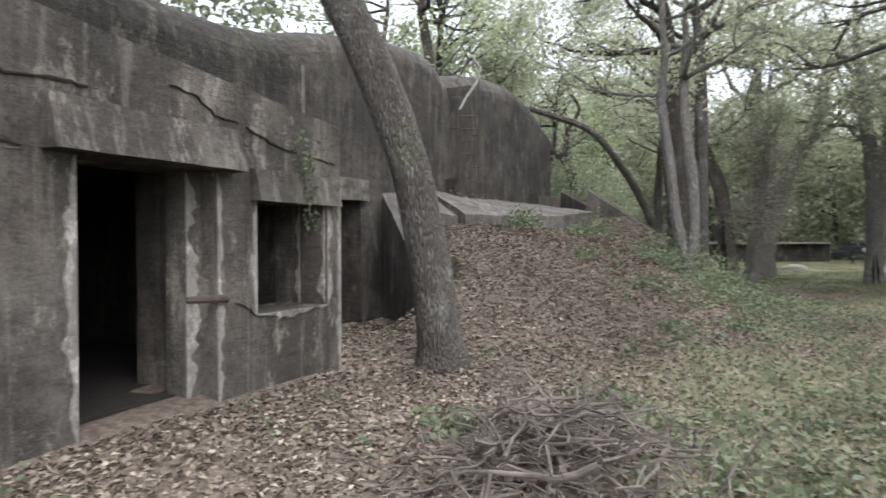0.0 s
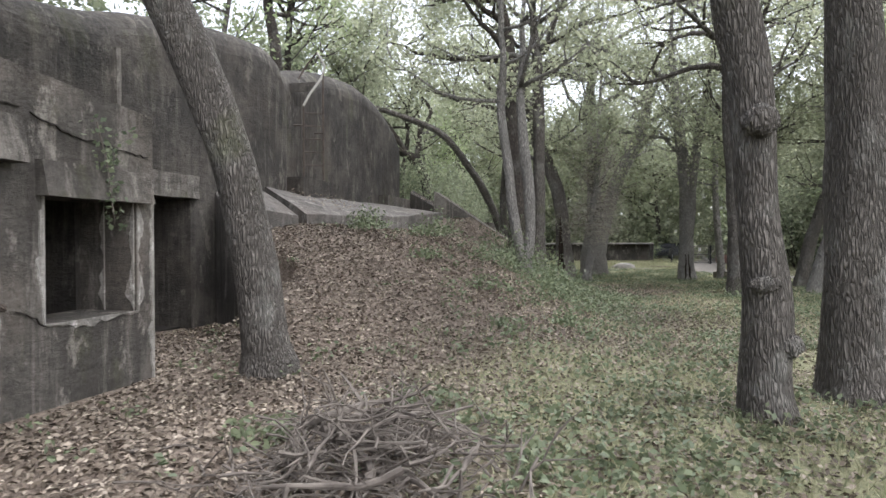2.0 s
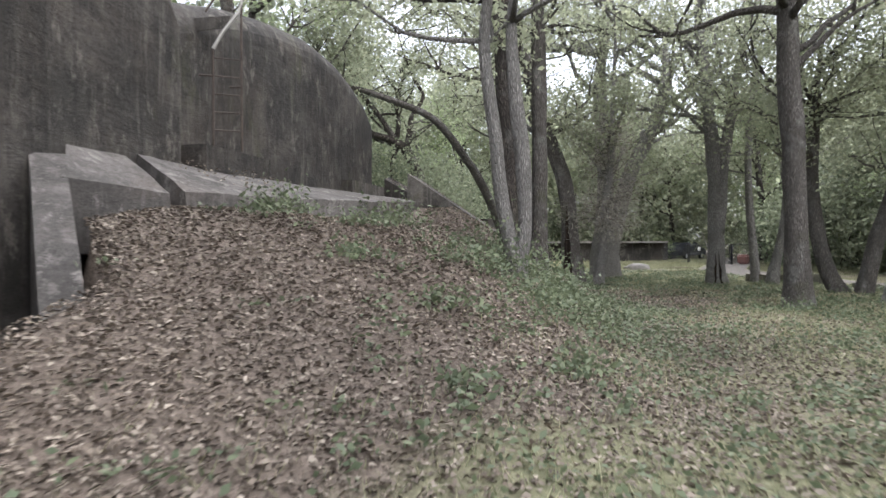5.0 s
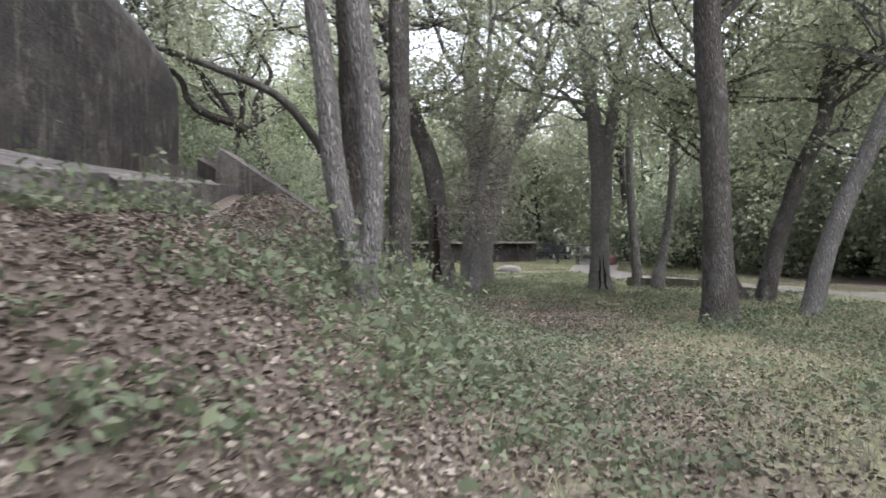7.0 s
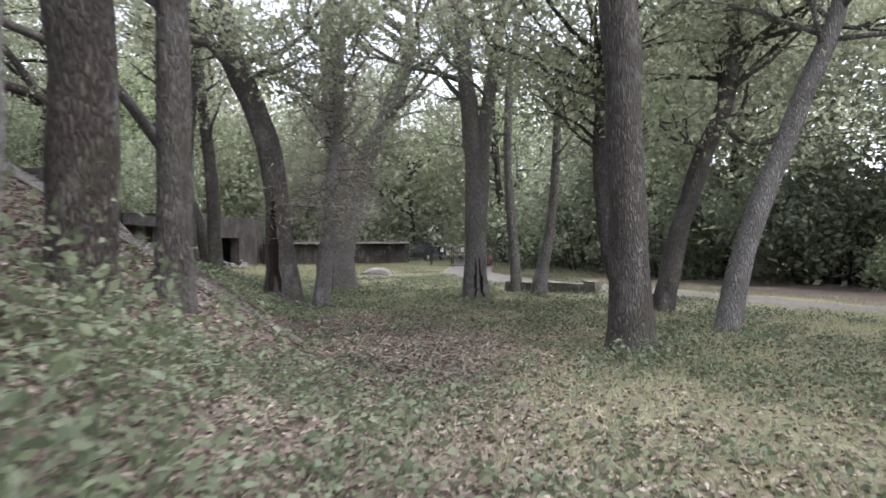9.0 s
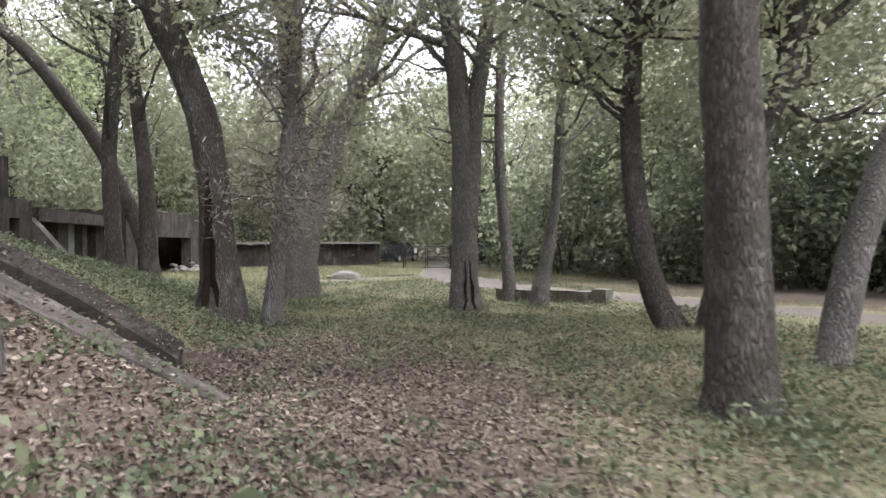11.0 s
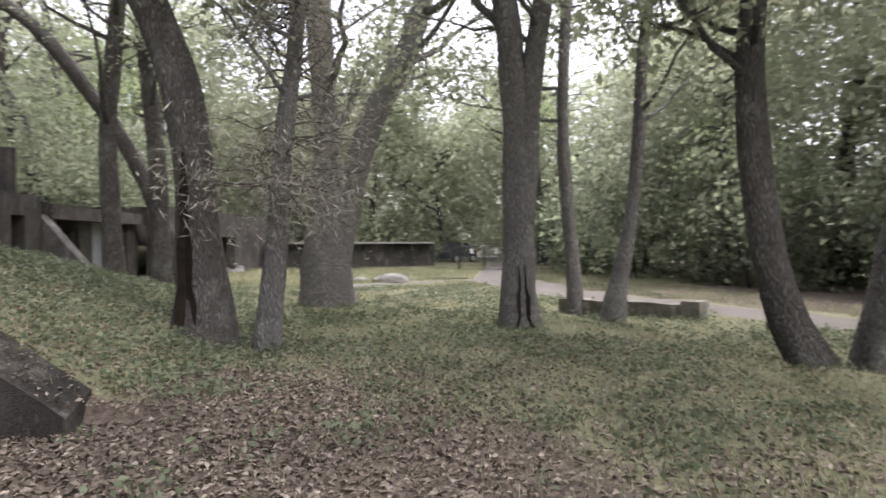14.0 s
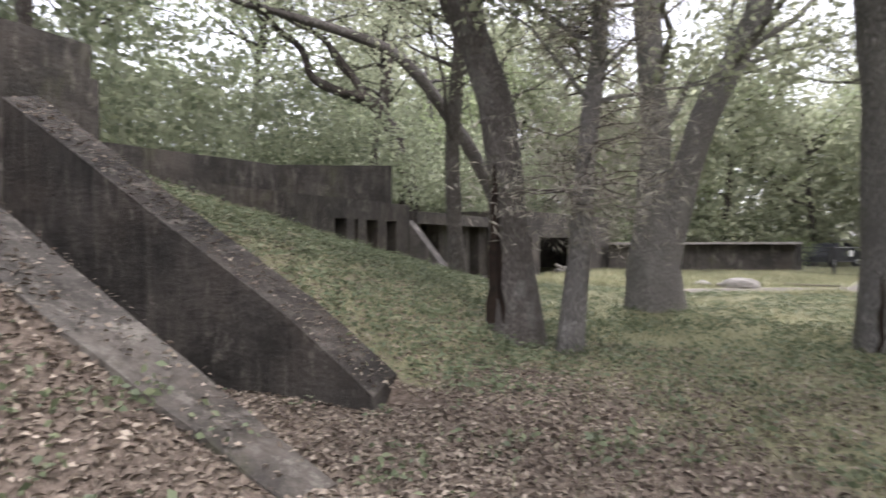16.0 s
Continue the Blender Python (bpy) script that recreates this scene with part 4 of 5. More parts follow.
def hollow(tree, base, top, wide, toward, label):
    """A dark pointed cleft with raised lips on a trunk, opening toward a side."""
    t = bpy.data.objects[tree]
    base, top = Vector(base), Vector(top)
    out = Vector(toward).normalized()
    side = out.cross(Vector((0, 0, 1))).normalized()
    bm = bmesh.new()
    n = 9
    rows = []
    for i in range(n + 1):
        f = i / n
        p = base.lerp(top, f)
        w = wide * (1 - f) ** 0.8 * (1 + 0.25 * math.sin(i * 2.1)) + 0.012
        rows.append([bm.verts.new(p + side * (w * q) - out * (0.10 * (1 - abs(q)) * (1 - f)) - base * 0) for q in (-1, -0.5, 0, 0.5, 1)])
    for a, b in zip(rows, rows[1:]):
        for k in range(4):
            bm.faces.new((a[k], a[k + 1], b[k + 1], b[k]))
    bmesh.ops.solidify(bm, geom=bm.faces[:], thickness=0.015)
    bmesh.ops.transform(bm, matrix=Matrix.Translation(-t.location), verts=bm.verts)
    part("hollow", bm, WOOD_CUT, t, label)


hollow("hollow_fork_tree", (15.72, 23.18, -0.35), (15.76, 23.36, 1.2), 0.14, (-0.5, -0.85, 0), "dark hollow cleft at the trunk's foot")
hollow("split_trunk_tree", (10.36, 23.66, 0.2), (10.36, 23.76, 2.5), 0.12, (-0.35, -0.93, 0), "rotten brown split down the trunk")
hollow("split_trunk_tree", (10.68, 23.6, 0.1), (10.6, 23.72, 1.3), 0.07, (0.2, -0.97, 0), "narrow rotten cleft")
hollow("stump_sapling_tree", (17.9, 22.97, 0.55), (18.02, 22.9, 1.25), 0.04, (-0.2, -0.95, 0), "thin dark wound in the bark")

# iron ladder on the high wall
lad = thing("ladder", "rusty iron wall ladder with a bent pale strap at its head", "ladder", B(13.6, -6.15, 2.86))
R0, R1 = B(13.6, -6.15), B(13.86, -5.78)
at0 = B(13.6, -6.15, 2.86)


def ladder_part(name, pts, radius, material, label=""):
    bm = bmesh.new()
    tube(bm, [Vector(p) - at0 for p in pts], [radius] * len(pts), 8)
    part(name, bm, material, lad, label)


def zed(p, z):
    return Vector((p.x, p.y, z))


ladder_part("rail", [zed(R0, 2.86), zed(R0, 4.55)], 0.022, RUST)
ladder_part("rail", [zed(R1, 2.86), zed(R1, 5.35)], 0.022, RUST)
for k in range(5):
    ladder_part("rung", [zed(R0, 3.2 + 0.3 * k), zed(R1, 3.2 + 0.3 * k)], 0.012, RUST)
mid = R0.lerp(R1, 0.7)
ladder_part("strap", [zed(R0, 4.55), zed(R0.lerp(R1, 0.35), 4.85), zed(R0.lerp(R1, 0.9), 5.2), zed(R0.lerp(R1, 1.1), 5.5), zed(mid, 5.8)], 0.028, PALE_METAL, "bent pale metal strap")
ladder_part("brace", [zed(R0.lerp(R1, -0.25), 5.15), zed(R0.lerp(R1, 0.2), 5.5), zed(mid, 5.8)], 0.02, RUST)
ladder_part("bracket", [zed(R0, 4.1) - Vector((0.22, 0.02, 0)), zed(R0, 4.1)], 0.018, RUST)
ladder_part("bracket", [zed(R1, 3.95) - Vector((0.2, -0.05, 0)), zed(R1, 3.95)], 0.018, RUST)
bm = bmesh.new()
lattice(bm, lambda i, j, k: zed(R0, 0) + (R1 - R0) * (0.75 * i - 0.25 + 0.12 * k) + B(0, -0.28 * (1 - j)) + Vector((0, 0, 4.85 + 0.22 * k + 0.06 * i)), 0.2, 0.01)
tagged(mesh_object("wall_ladder_ledge", bm, CONCRETE_DARK), "small concrete ledge above the ladder", "ledge", kind="structure")

# pipe holder on the bunker front
bm = bmesh.new()
tube(bm, [B(3.88, F + 0.05, 0.97), B(3.82, F + 0.05, 0.98), B(3.6, F - 0.1, 0.98)], [0.03, 0.035, 0.03], 8)
tagged(mesh_object("door_pin", bm, RUST), "rusty iron hinge pin in the door jamb", "hinge pin")

# ivy spray on the bunker front
r_np = np.random.default_rng(31)
n = 130
iz = r_np.uniform(1.55, 2.45, n)
isx = 4.75 + 0.16 * (2.45 - iz) + r_np.normal(size=n) * np.where(iz > 2.25, 0.16, 0.05)
pts = np.stack([SX * isx + SY * (F + 0.14), SY * isx - SX * (F + 0.14), iz], 1) + r_np.normal(size=(n, 3)) * 0.035
vine = thing("ivy", "sprig of ivy trailing down the bunker front", "ivy", B(4.75, F + 0.14, 1.55))
me = leaf_mesh("leaves", pts - np.array(vine.location), r_np.uniform(0.016, 0.036, n), LEAF_DARK, 0.0, 0.7, 0.2, r_np)
ob = new("leaves", me)
ob.parent = vine
bm = bmesh.new()
tube(bm, [B(4.72, F + 0.10, 2.45) - vine.location, B(4.8, F + 0.13, 2.1) - vine.location, B(4.87, F + 0.14, 1.6) - vine.location], [0.008, 0.007, 0.004], 5)
part("stem", bm, STICK, vine)

# brush pile
pile_rng = random.Random(42)
pile = thing("brush_pile", "tangled heap of dead grey branches and twigs on the leaves", "brush pile", ground_point(0.75, 3.9))
O = Vector(pile.location)
for k in range(290):
    big = k < 18
    cx, cy = pile_rng.gauss(0.66, 0.42), max(2.8, pile_rng.gauss(3.8, 0.4))
    far = math.hypot(cx - 0.64, cy - 3.85)
    h = max(0.0, 0.44 - 0.5 * far) * pile_rng.random() ** 0.7
    L = pile_rng.uniform(0.5, 0.95) if big else pile_rng.uniform(0.2, 0.7)
    ang = pile_rng.uniform(0, 6.28)
    w = Vector((math.cos(ang), -math.sin(ang), pile_rng.uniform(-0.5, 0.5)))
    st = ground_point(cx, cy, h + 0.03) - w * L * 0.5
    pts = limb_points(st, w, L, pile_rng, 0.36, 0.15, 6)
    pts = [Vector((p.x, p.y, max(p.z, ground_at(p.x, p.y) + 0.012))) - O for p in pts]
    r0 = pile_rng.uniform(0.014, 0.03) if big else pile_rng.uniform(0.005, 0.013)
    bm = bmesh.new()
    tube(bm, pts, [r0 * (1 - 0.11 * i) for i in range(len(pts))], 7 if big else 5, 0.3 if big else 0.0, k)
    for u in range(2):
        q = pts[pile_rng.randint(2, 5)]
        tube(bm, limb_points(q, w + Vector((pile_rng.uniform(-1, 1), pile_rng.uniform(-1, 1), pile_rng.uniform(-0.3, 0.6))), L * 0.4, pile_rng, 0.25, 0, 3), [r0 * 0.6, r0 * 0.5, r0 * 0.4, r0 * 0.25], 4)
    part("branch" if big else "twig", bm, STICK, pile)

# low weeds clumps on the slope
def weed_clump(x, y, wide, high, count, seed, leaf=WEED, label="small clump of green weeds on the leaf litter"):
    r = np.random.default_rng(seed)
    g = ground_point(x, y)
    t = thing("weed_clump", label, "weeds", g, "weed clumps")
    c = r.normal(size=(count, 3)) * np.array([wide * 0.5, wide * 0.5, 0])
    c[:, 2] = np.abs(r.normal(size=count)) * high * 0.5 * np.exp(-(c[:, 0] ** 2 + c[:, 1] ** 2) / wide ** 2) + 0.02
    ob = new("leaves", leaf_mesh("leaves", c, r.uniform(0.025, 0.055, count), leaf, 0.2, 0.5, 0.2, r))
    ob.parent = t
    for k in range(5):
        p = Vector((r.normal() * wide * 0.3, r.normal() * wide * 0.3, -0.03))
        bm = bmesh.new()
        tube(bm, [p, p + Vector((r.normal() * 0.03, r.normal() * 0.03, high * 0.3)), p + Vector((r.normal() * 0.06, r.normal() * 0.06, high * 0.6))], [0.005, 0.004, 0.002], 4)
        part("stem", bm, WEED, t)


# stone kerb blocks beside the track
def stone_block(a, b, wide, high, label, seed):
    a, b = Vector((*a, 0)), Vector((*b, 0))
    side = (b - a).cross(Vector((0, 0, 1))).normalized() * wide
    z = ground_at((a.x + b.x) / 2, (a.y + b.y) / 2) - 0.06
    bm = bmesh.new()
    lattice(bm, lambda i, j, k: (b if i else a) + (side if j else Vector()) + Vector((0, 0, z + (high if k else 0))), 0.12, 0.03)
    tagged(mesh_object("stone_block", bm, ROCK_MOSS), label, "kerb stone", "kerb blocks")


ROCK_MOSS = concrete_material("mossy_stone", (0.115, 0.112, 0.09), (0.24, 0.232, 0.195), 0.6)
stone_block((18.75, 25.35), (19.15, 24.0), 0.42, 0.36, "long mossy concrete kerb block beside the track", 1)
stone_block((19.15, 23.95), (19.4, 22.75), 0.42, 0.36, "mossy concrete kerb block beside the track", 2)
stone_block((19.45, 22.7), (19.55, 22.35), 0.48, 0.4, "short dark kerb block at the end of a row", 3)
stone_block((19.2, 20.9), (19.35, 20.3), 0.4, 0.24, "half-buried kerb block in the grass", 4)


def boulder(x, y, size, squash, label, seed, material=None):
    bm = bmesh.new()
    lump(bm, (0, 0, 0), 1.0, seed, squash)
    for v in bm.verts:
        v.co = v.co * size
        v.co.z = max(v.co.z, -0.12 * size)
    ob = mesh_object("boulder", bm, material or ROCK)
    ob.location = ground_point(x, y, 0.08 * size)
    tagged(ob, label, "boulder")


boulder(20.5, 37.3, 0.75, (1.05, 0.55, 0.42), "pale flat-topped boulder beside the far wall", 4.2)
boulder(19.6, 38.4, 0.35, (1.0, 0.8, 0.5), "small grey stone by the boulder", 1.2)
# rubble in the far doorway
rub = random.Random(8)
heap = thing("rubble_heap", "heap of pale broken stones in the far doorway", "rubble", (16.2, 45.7, ground_at(16.2, 45.7)))
for k in range(26):
    bm = bmesh.new()
    lump(bm, (rub.gauss(0, 0.45), rub.gauss(0, 0.35), 0.1 + 0.35 * rub.random() ** 2), rub.uniform(0.1, 0.2), k, (1, 0.8, 0.6))
    part("stone", bm, ROCK, heap)

# fallen stick by the boulder
bm = bmesh.new()
tube(bm, [ground_point(22.6, 38.2, 0.06), ground_point(23.4, 37.8, 0.09), ground_point(24.2, 37.3, 0.05)], [0.05, 0.045, 0.02], 7)
tagged(mesh_object("fallen_branch", bm, STICK), "grey fallen branch lying on the grass", "branch")

# ---- gate and wire fence ----
G0, G1 = Vector((28.22, 44.11, 0)), Vector((30.4, 42.4, 0))
GZ = -0.33
gate = thing("gate", "closed black steel double gate with two small white notices", "gate", (G0.x, G0.y, GZ))


def bar(owner, name, a, b, r, material, label=""):
    bm = bmesh.new()
    tube(bm, [a - Vector(owner.location), b - Vector(owner.location)], [r, r], 6)
    return part(name, bm, material, owner, label)


def gz(f, z):
    p = G0.lerp(G1, f)
    return Vector((p.x, p.y, GZ + z))


for f in (0, 0.04, 0.48, 0.52, 0.96, 1.0):
    bar(gate, "post" if f in (0, 1.0) else "upright", gz(f, 0), gz(f, 1.42 if f in (0, 1.0) else 1.36), 0.05 if f in (0, 1.0) else 0.03, GATE_STEEL)
for a, b in ((0.04, 0.48), (0.52, 0.96)):
    for z in (0.1, 0.72, 1.36):
        bar(gate, "rail", gz(a, z), gz(b, z), 0.024, GATE_STEEL)
    for k in range(1, 16):
        f = a + (b - a) * k / 16
        bar(gate, "mesh_wire", gz(f, 0.1), gz(f, 1.36), 0.005, CHAIN)
lean = (G1 - G0).normalized()
front = Vector((-lean.y, lean.x, 0))
front = front if front.dot(Vector((-0.62, -0.78, 0))) > 0 else -front
for f, nm in ((0.26, "notice"), (0.74, "notice")):
    c = gz(f, 1.1) + front * 0.04
    bm = bmesh.new()
    lattice(bm, lambda i, j, k: c + lean * (0.17 * (i - 0.5)) + front * (0.012 * j) + Vector((0, 0, 0.27 * (k - 0.5))), 0.3, 0.0)
    bmesh.ops.transform(bm, matrix=Matrix.Translation(-gate.location), verts=bm.verts)
    nb = part(nm, bm, SIGN_WHITE, gate, "small white notice")
    bm = bmesh.new()
    for q, w in ((0.07, 0.10), (0.02, 0.12), (-0.03, 0.11), (-0.08, 0.08)):
        lattice(bm, lambda i, j, k: c + lean * (w * (i - 0.5)) + front * (0.012 + 0.004 * j) + Vector((0, 0, q + 0.016 * k)), 0.3, 0.0)
    bmesh.ops.transform(bm, matrix=Matrix.Translation(-gate.location), verts=bm.verts)
    part("lettering", bm, SIGN_INK, nb)


def wire_fence(a, b, label):
    a, b = Vector((*a, 0)), Vector((*b, 0))
    n = max(1, int((b - a).length / 2.6))
    za = ground_at(a.x, a.y)
    f = thing("wire_fence", label, "fence", (a.x, a.y, za), "wire fences")

    def at(k, z):
        p = a.lerp(b, k)
        return Vector((p.x, p.y, ground_at(p.x, p.y) + z))
    for k in range(n + 1):
        bar(f, "post", at(k / n, -0.1), at(k / n, 1.4), 0.032, GATE_STEEL)
    for z in (0.1, 1.36):
        bar(f, "rail", at(0, z), at(1, z), 0.018, GATE_STEEL)
    bm = bmesh.new()
    m = int((b - a).length / 0.22)
    for k in range(m):
        for u in (-1, 1):
            p, q = at(k / m, 0.1), at(min(1, max(0, k / m + u * 1.25 / (b - a).length)), 1.36)
            tube(bm, [p - f.location, q - f.location], [0.004, 0.004], 3, cap=False)
    part("wire_mesh", bm, CHAIN, f)


wire_fence((29.0, 49.3), (28.3, 44.25), "wire mesh fence between the far wall and the gate")
wire_fence((30.45, 42.35), (38.5, 37.0), "wire mesh fence running into the bushes")

# pale bent pole leaning by the gate
bm = bmesh.new()
tube(bm, [Vector((30.3, 42.3, -0.1)), Vector((29.9, 42.8, 0.35)), Vector((29.2, 43.4, 1.1)), Vector((28.9, 43.7, 2.1))], [0.025, 0.025, 0.022, 0.015], 6)
tagged(mesh_object("leaning_pole", bm, PALE_METAL), "thin pale pole leaning against the gate", "pole")

# red plastic tank by the fence
bm = bmesh.new()
bmesh.ops.create_cube(bm, size=1.0, matrix=Matrix.LocRotScale((0, 0, 0.33), Euler((0, 0, 0.7)), (1.15, 0.7, 0.66)))
bmesh.ops.bevel(bm, geom=bm.edges[:], offset=0.12, segments=3, affect="EDGES")
tub = mesh_object("plastic_barrier", bm, RED_PLASTIC)
tub.location = ground_point(31.6, 42.6)
tagged(tub, "faded red plastic road barrier beside the fence", "barrier")


# ---- parked cars behind the gate ----
def car(x, y, turn, paint, label):
    z = ground_at(x, y)
    t = thing("car", label, "car", (x, y, z), "parked cars")
    t.rotation_euler = (0, 0, turn)
    prof = [(-2.1, 0.35), (-2.15, 0.75), (-1.95, 0.98), (-1.5, 1.05), (-1.05, 1.5), (0.55, 1.56), (1.15, 1.08), (1.95, 0.95), (2.15, 0.7), (2.1, 0.35)]
    bm = bmesh.new()
    a = [bm.verts.new((px, -0.85 + 0.12 * max(0, pz - 0.9), pz)) for px, pz in prof]
    b = [bm.verts.new((px, 0.85 - 0.12 * max(0, pz - 0.9), pz)) for px, pz in prof]
    bm.faces.new(a)
    bm.faces.new(b[::-1])
    for i in range(len(a)):
        j = (i + 1) % len(a)
        bm.faces.new((a[i], b[i], b[j], a[j]))
    bmesh.ops.bevel(bm, geom=bm.edges[:], offset=0.05, segments=2, affect="EDGES")
    part("body", bm, paint, t)
    for side in (-1, 1):
        bm = bmesh.new()
        lattice(bm, lambda i, j, k: Vector(((-1.0 + 1.75 * i) * (1.0 - 0.12 * k), side * (0.79 + 0.012 * j - 0.035 * k), 1.08 + 0.36 * k)), 1.0, 0.0)
        part("side_window", bm, GLASS_DARK, t)
    for wx in (-1.35, 1.35):
        for side in (-1, 1):
            bm = bmesh.new()
            tube(bm, [(wx, side * 0.66, 0.33), (wx, side * 0.87, 0.33)], [0.33, 0.33], 20)
            w = part("wheel", bm, TYRE, t)
            bm = bmesh.new()
            tube(bm, [(wx, side * 0.86, 0.33), (wx, side * 0.885, 0.33)], [0.2, 0.18], 14)
            part("rim", bm, CAR_SILVER, w)
    for side in (-1, 1):
        bm = bmesh.new()
        lattice(bm, lambda i, j, k: Vector((2.1 + 0.04 * i, side * (0.5 + 0.22 * j), 0.66 + 0.12 * k)), 1.0, 0.0)
        part("headlight", bm, SIGN_WHITE, t)


car(35.2, 55.2, 0.5, CAR_DARK, "dark car parked beyond the gate")
car(38.4, 44.6, 0.4, CAR_DARK, "dark car half hidden by bushes")
car(44.5, 45.0, 0.5, CAR_SILVER, "silver car parked beyond the fence")

# dry twigs and moss about the slim grey tree
r_np = np.random.default_rng(55)
host = bpy.data.objects["mossy_grey_tree"]
tw = random.Random(55)
bm, tips = bmesh.new(), []
for k in range(80):
    z = tw.uniform(1.9, 5.4)
    a = tw.uniform(0, 6.28)
    st = Vector((11.55 + 0.03 * z, 23.45, z))
    grow(bm, st, (math.cos(a), math.sin(a), tw.uniform(-0.3, 0.4)), tw.uniform(0.5, 1.35), 0.016, tw, 1, tips, 0.5, 0.2, 4)
bmesh.ops.transform(bm, matrix=Matrix.Translation(-host.location), verts=bm.verts)
part("dry_brush", bm, STICK, host, "bare pale dry twigs")
c = np.repeat(np.array([tuple(p - host.location) for p in tips]), 5, 0)
c = c + r_np.normal(size=c.shape) * np.array([0.14, 0.14, 0.2])
ob = new("hanging_moss", leaf_mesh("hanging_moss", c, r_np.uniform(0.04, 0.10, len(c)), MOSS_HANG, 0.0, 0.12, 0.1, r_np))
ob.parent = host

for i, (x, y, w, h, n) in enumerate([(1.6, 12.6, 0.35, 0.35, 170), (1.35, 11.6, 0.35, 0.3, 150), (2.35, 10.6, 0.4, 0.25, 150), (3.15, 9.95, 0.35, 0.3, 150), (2.6, 12.2, 0.5, 0.3, 200), (3.6, 11.6, 0.55, 0.3, 220), (4.2, 9.0, 0.3, 0.4, 190), (3.0, 8.2, 0.3, 0.25, 130), (4.7, 11.4, 0.6, 0.4, 260), (5.4, 12.5, 0.6, 0.5, 300), (5.0, 14.6, 0.8, 0.7, 420), (5.9, 14.6, 0.8, 0.7, 420), (4.6, 13.0, 0.6, 0.6, 320), (1.3, 5.4, 0.5, 0.2, 180), (0.1, 4.7, 0.3, 0.18, 120), (11.6, 14.9, 0.6, 0.3, 260), (12.7, 15.3, 0.6, 0.3, 260), (3.3, 14.2, 0.5, 0.4, 240)]):
    lush = 1.3 if y > 11 and x < 8 else 1.0
    weed_clump(x, y, w * lush ** 0.5, h * lush, int(n * lush), 300 + i)

# ---- woods all round ----
def wood_tree(seed, height, radius, bark, leaf, leaf_size, per, low=0.35):
    rng, rng_np = random.Random(seed), np.random.default_rng(seed)
    bm, tips = bmesh.new(), []
    lean = Vector((rng.uniform(-1, 1), rng.uniform(-1, 1), 0)) * 0.10
    pts = [Vector((0, 0, -0.5))]
    for i in range(1, 9):
        pts.append(Vector((0, 0, height * 0.8 * i / 8)) + lean * height * (i / 8) ** 1.4 + Vector((rng.uniform(-1, 1), rng.uniform(-1, 1), 0)) * 0.12)
    tube(bm, pts, [radius * (1.35 if i == 0 else 1 - 0.085 * i) for i in range(9)], 9, 0.15, seed)
    for k in range(13):
        f = rng.uniform(low, 1.0)
        i = min(7, int(f * 8))
        p = pts[i].lerp(pts[i + 1], f * 8 - i)
        a = rng.uniform(0, 2 * math.pi)
        grow(bm, p, (math.cos(a), math.sin(a), rng.uniform(0.0, 0.8)), height * rng.uniform(0.2, 0.34) * (1.25 - 0.5 * f), radius * 0.38, rng, 1, tips, 0.3, 0.0, 4)
    tips += pts[6:]
    me = bpy.data.meshes.new("trunk")
    bm.to_mesh(me)
    bm.free()
    me.materials.append(bark)
    return me, crown_mesh(tips, rng_np, per, height * 0.043, leaf_size, leaf)


def place_tree(kind, label, x, y, turn, size, group):
    z = ground_at(x, y)
    t = thing("woodland_tree", label, "tree", (x, y, z), group)
    t.rotation_euler = (0, 0, turn)
    t.scale = (size, size, size)
    for name, me in zip(("trunk", "crown"), kind):
        ob = new(name, me)
        ob.parent = t


KINDS = [wood_tree(100, 13, 0.24, BARK_DARK, LEAF_LIT, 0.105, 13), wood_tree(101, 11, 0.17, BARK, LEAF_FRESH, 0.10, 13, 0.22), wood_tree(102, 15, 0.3, BARK_DARK, LEAF_FRESH, 0.11, 13, 0.35), wood_tree(103, 9, 0.12, BARK_GREY, LEAF_FRESH, 0.095, 14, 0.2)]


def shrub(seed, n, wide, high, leaf, size):
    rng_np = np.random.default_rng(seed)
    k = 34
    u = rng_np.normal(size=(k, 3))
    u /= np.linalg.norm(u, axis=1)[:, None]
    u *= rng_np.uniform(0.35, 1.0, (k, 1)) ** 0.5
    c = u * np.array([wide, wide, high * 0.5]) + np.array([0, 0, high * 0.5])
    c = np.repeat(c, n // k, 0)
    c = c + rng_np.normal(size=c.shape) * np.array([0.22, 0.22, 0.2]) * wide * 0.8
    c[:, 2] = np.abs(c[:, 2])
    return leaf_mesh("foliage", c, rng_np.uniform(0.6, 1.3, len(c)) * size, leaf, 0.15, rng=rng_np)


def shrub_stems(seed, wide, high):
    rng = random.Random(seed)
    bm = bmesh.new()
    for k in range(5):
        a = rng.uniform(0, 2 * math.pi)
        pts = limb_points((0.1 * math.cos(a), 0.1 * math.sin(a), -0.1), (math.cos(a) * 0.7, math.sin(a) * 0.7, 1.2), high * 0.8, rng, 0.2)
        tube(bm, pts, [0.03 * (1 - 0.12 * i) for i in range(len(pts))], 4)
    me = bpy.data.meshes.new("woody_stem")
    bm.to_mesh(me)
    bm.free()
    me.materials.append(BARK_DARK)
    return me


SHRUBS = [(shrub_stems(200, 1.6, 2.6), shrub(200, 2100, 1.6, 2.6, LEAF_DARK, 0.09)), (shrub_stems(201, 2.2, 3.6), shrub(201, 2500, 2.2, 3.6, LEAF, 0.10)), (shrub_stems(202, 1.3, 1.8), shrub(202, 1700, 1.3, 1.8, LEAF_FRESH, 0.08))]


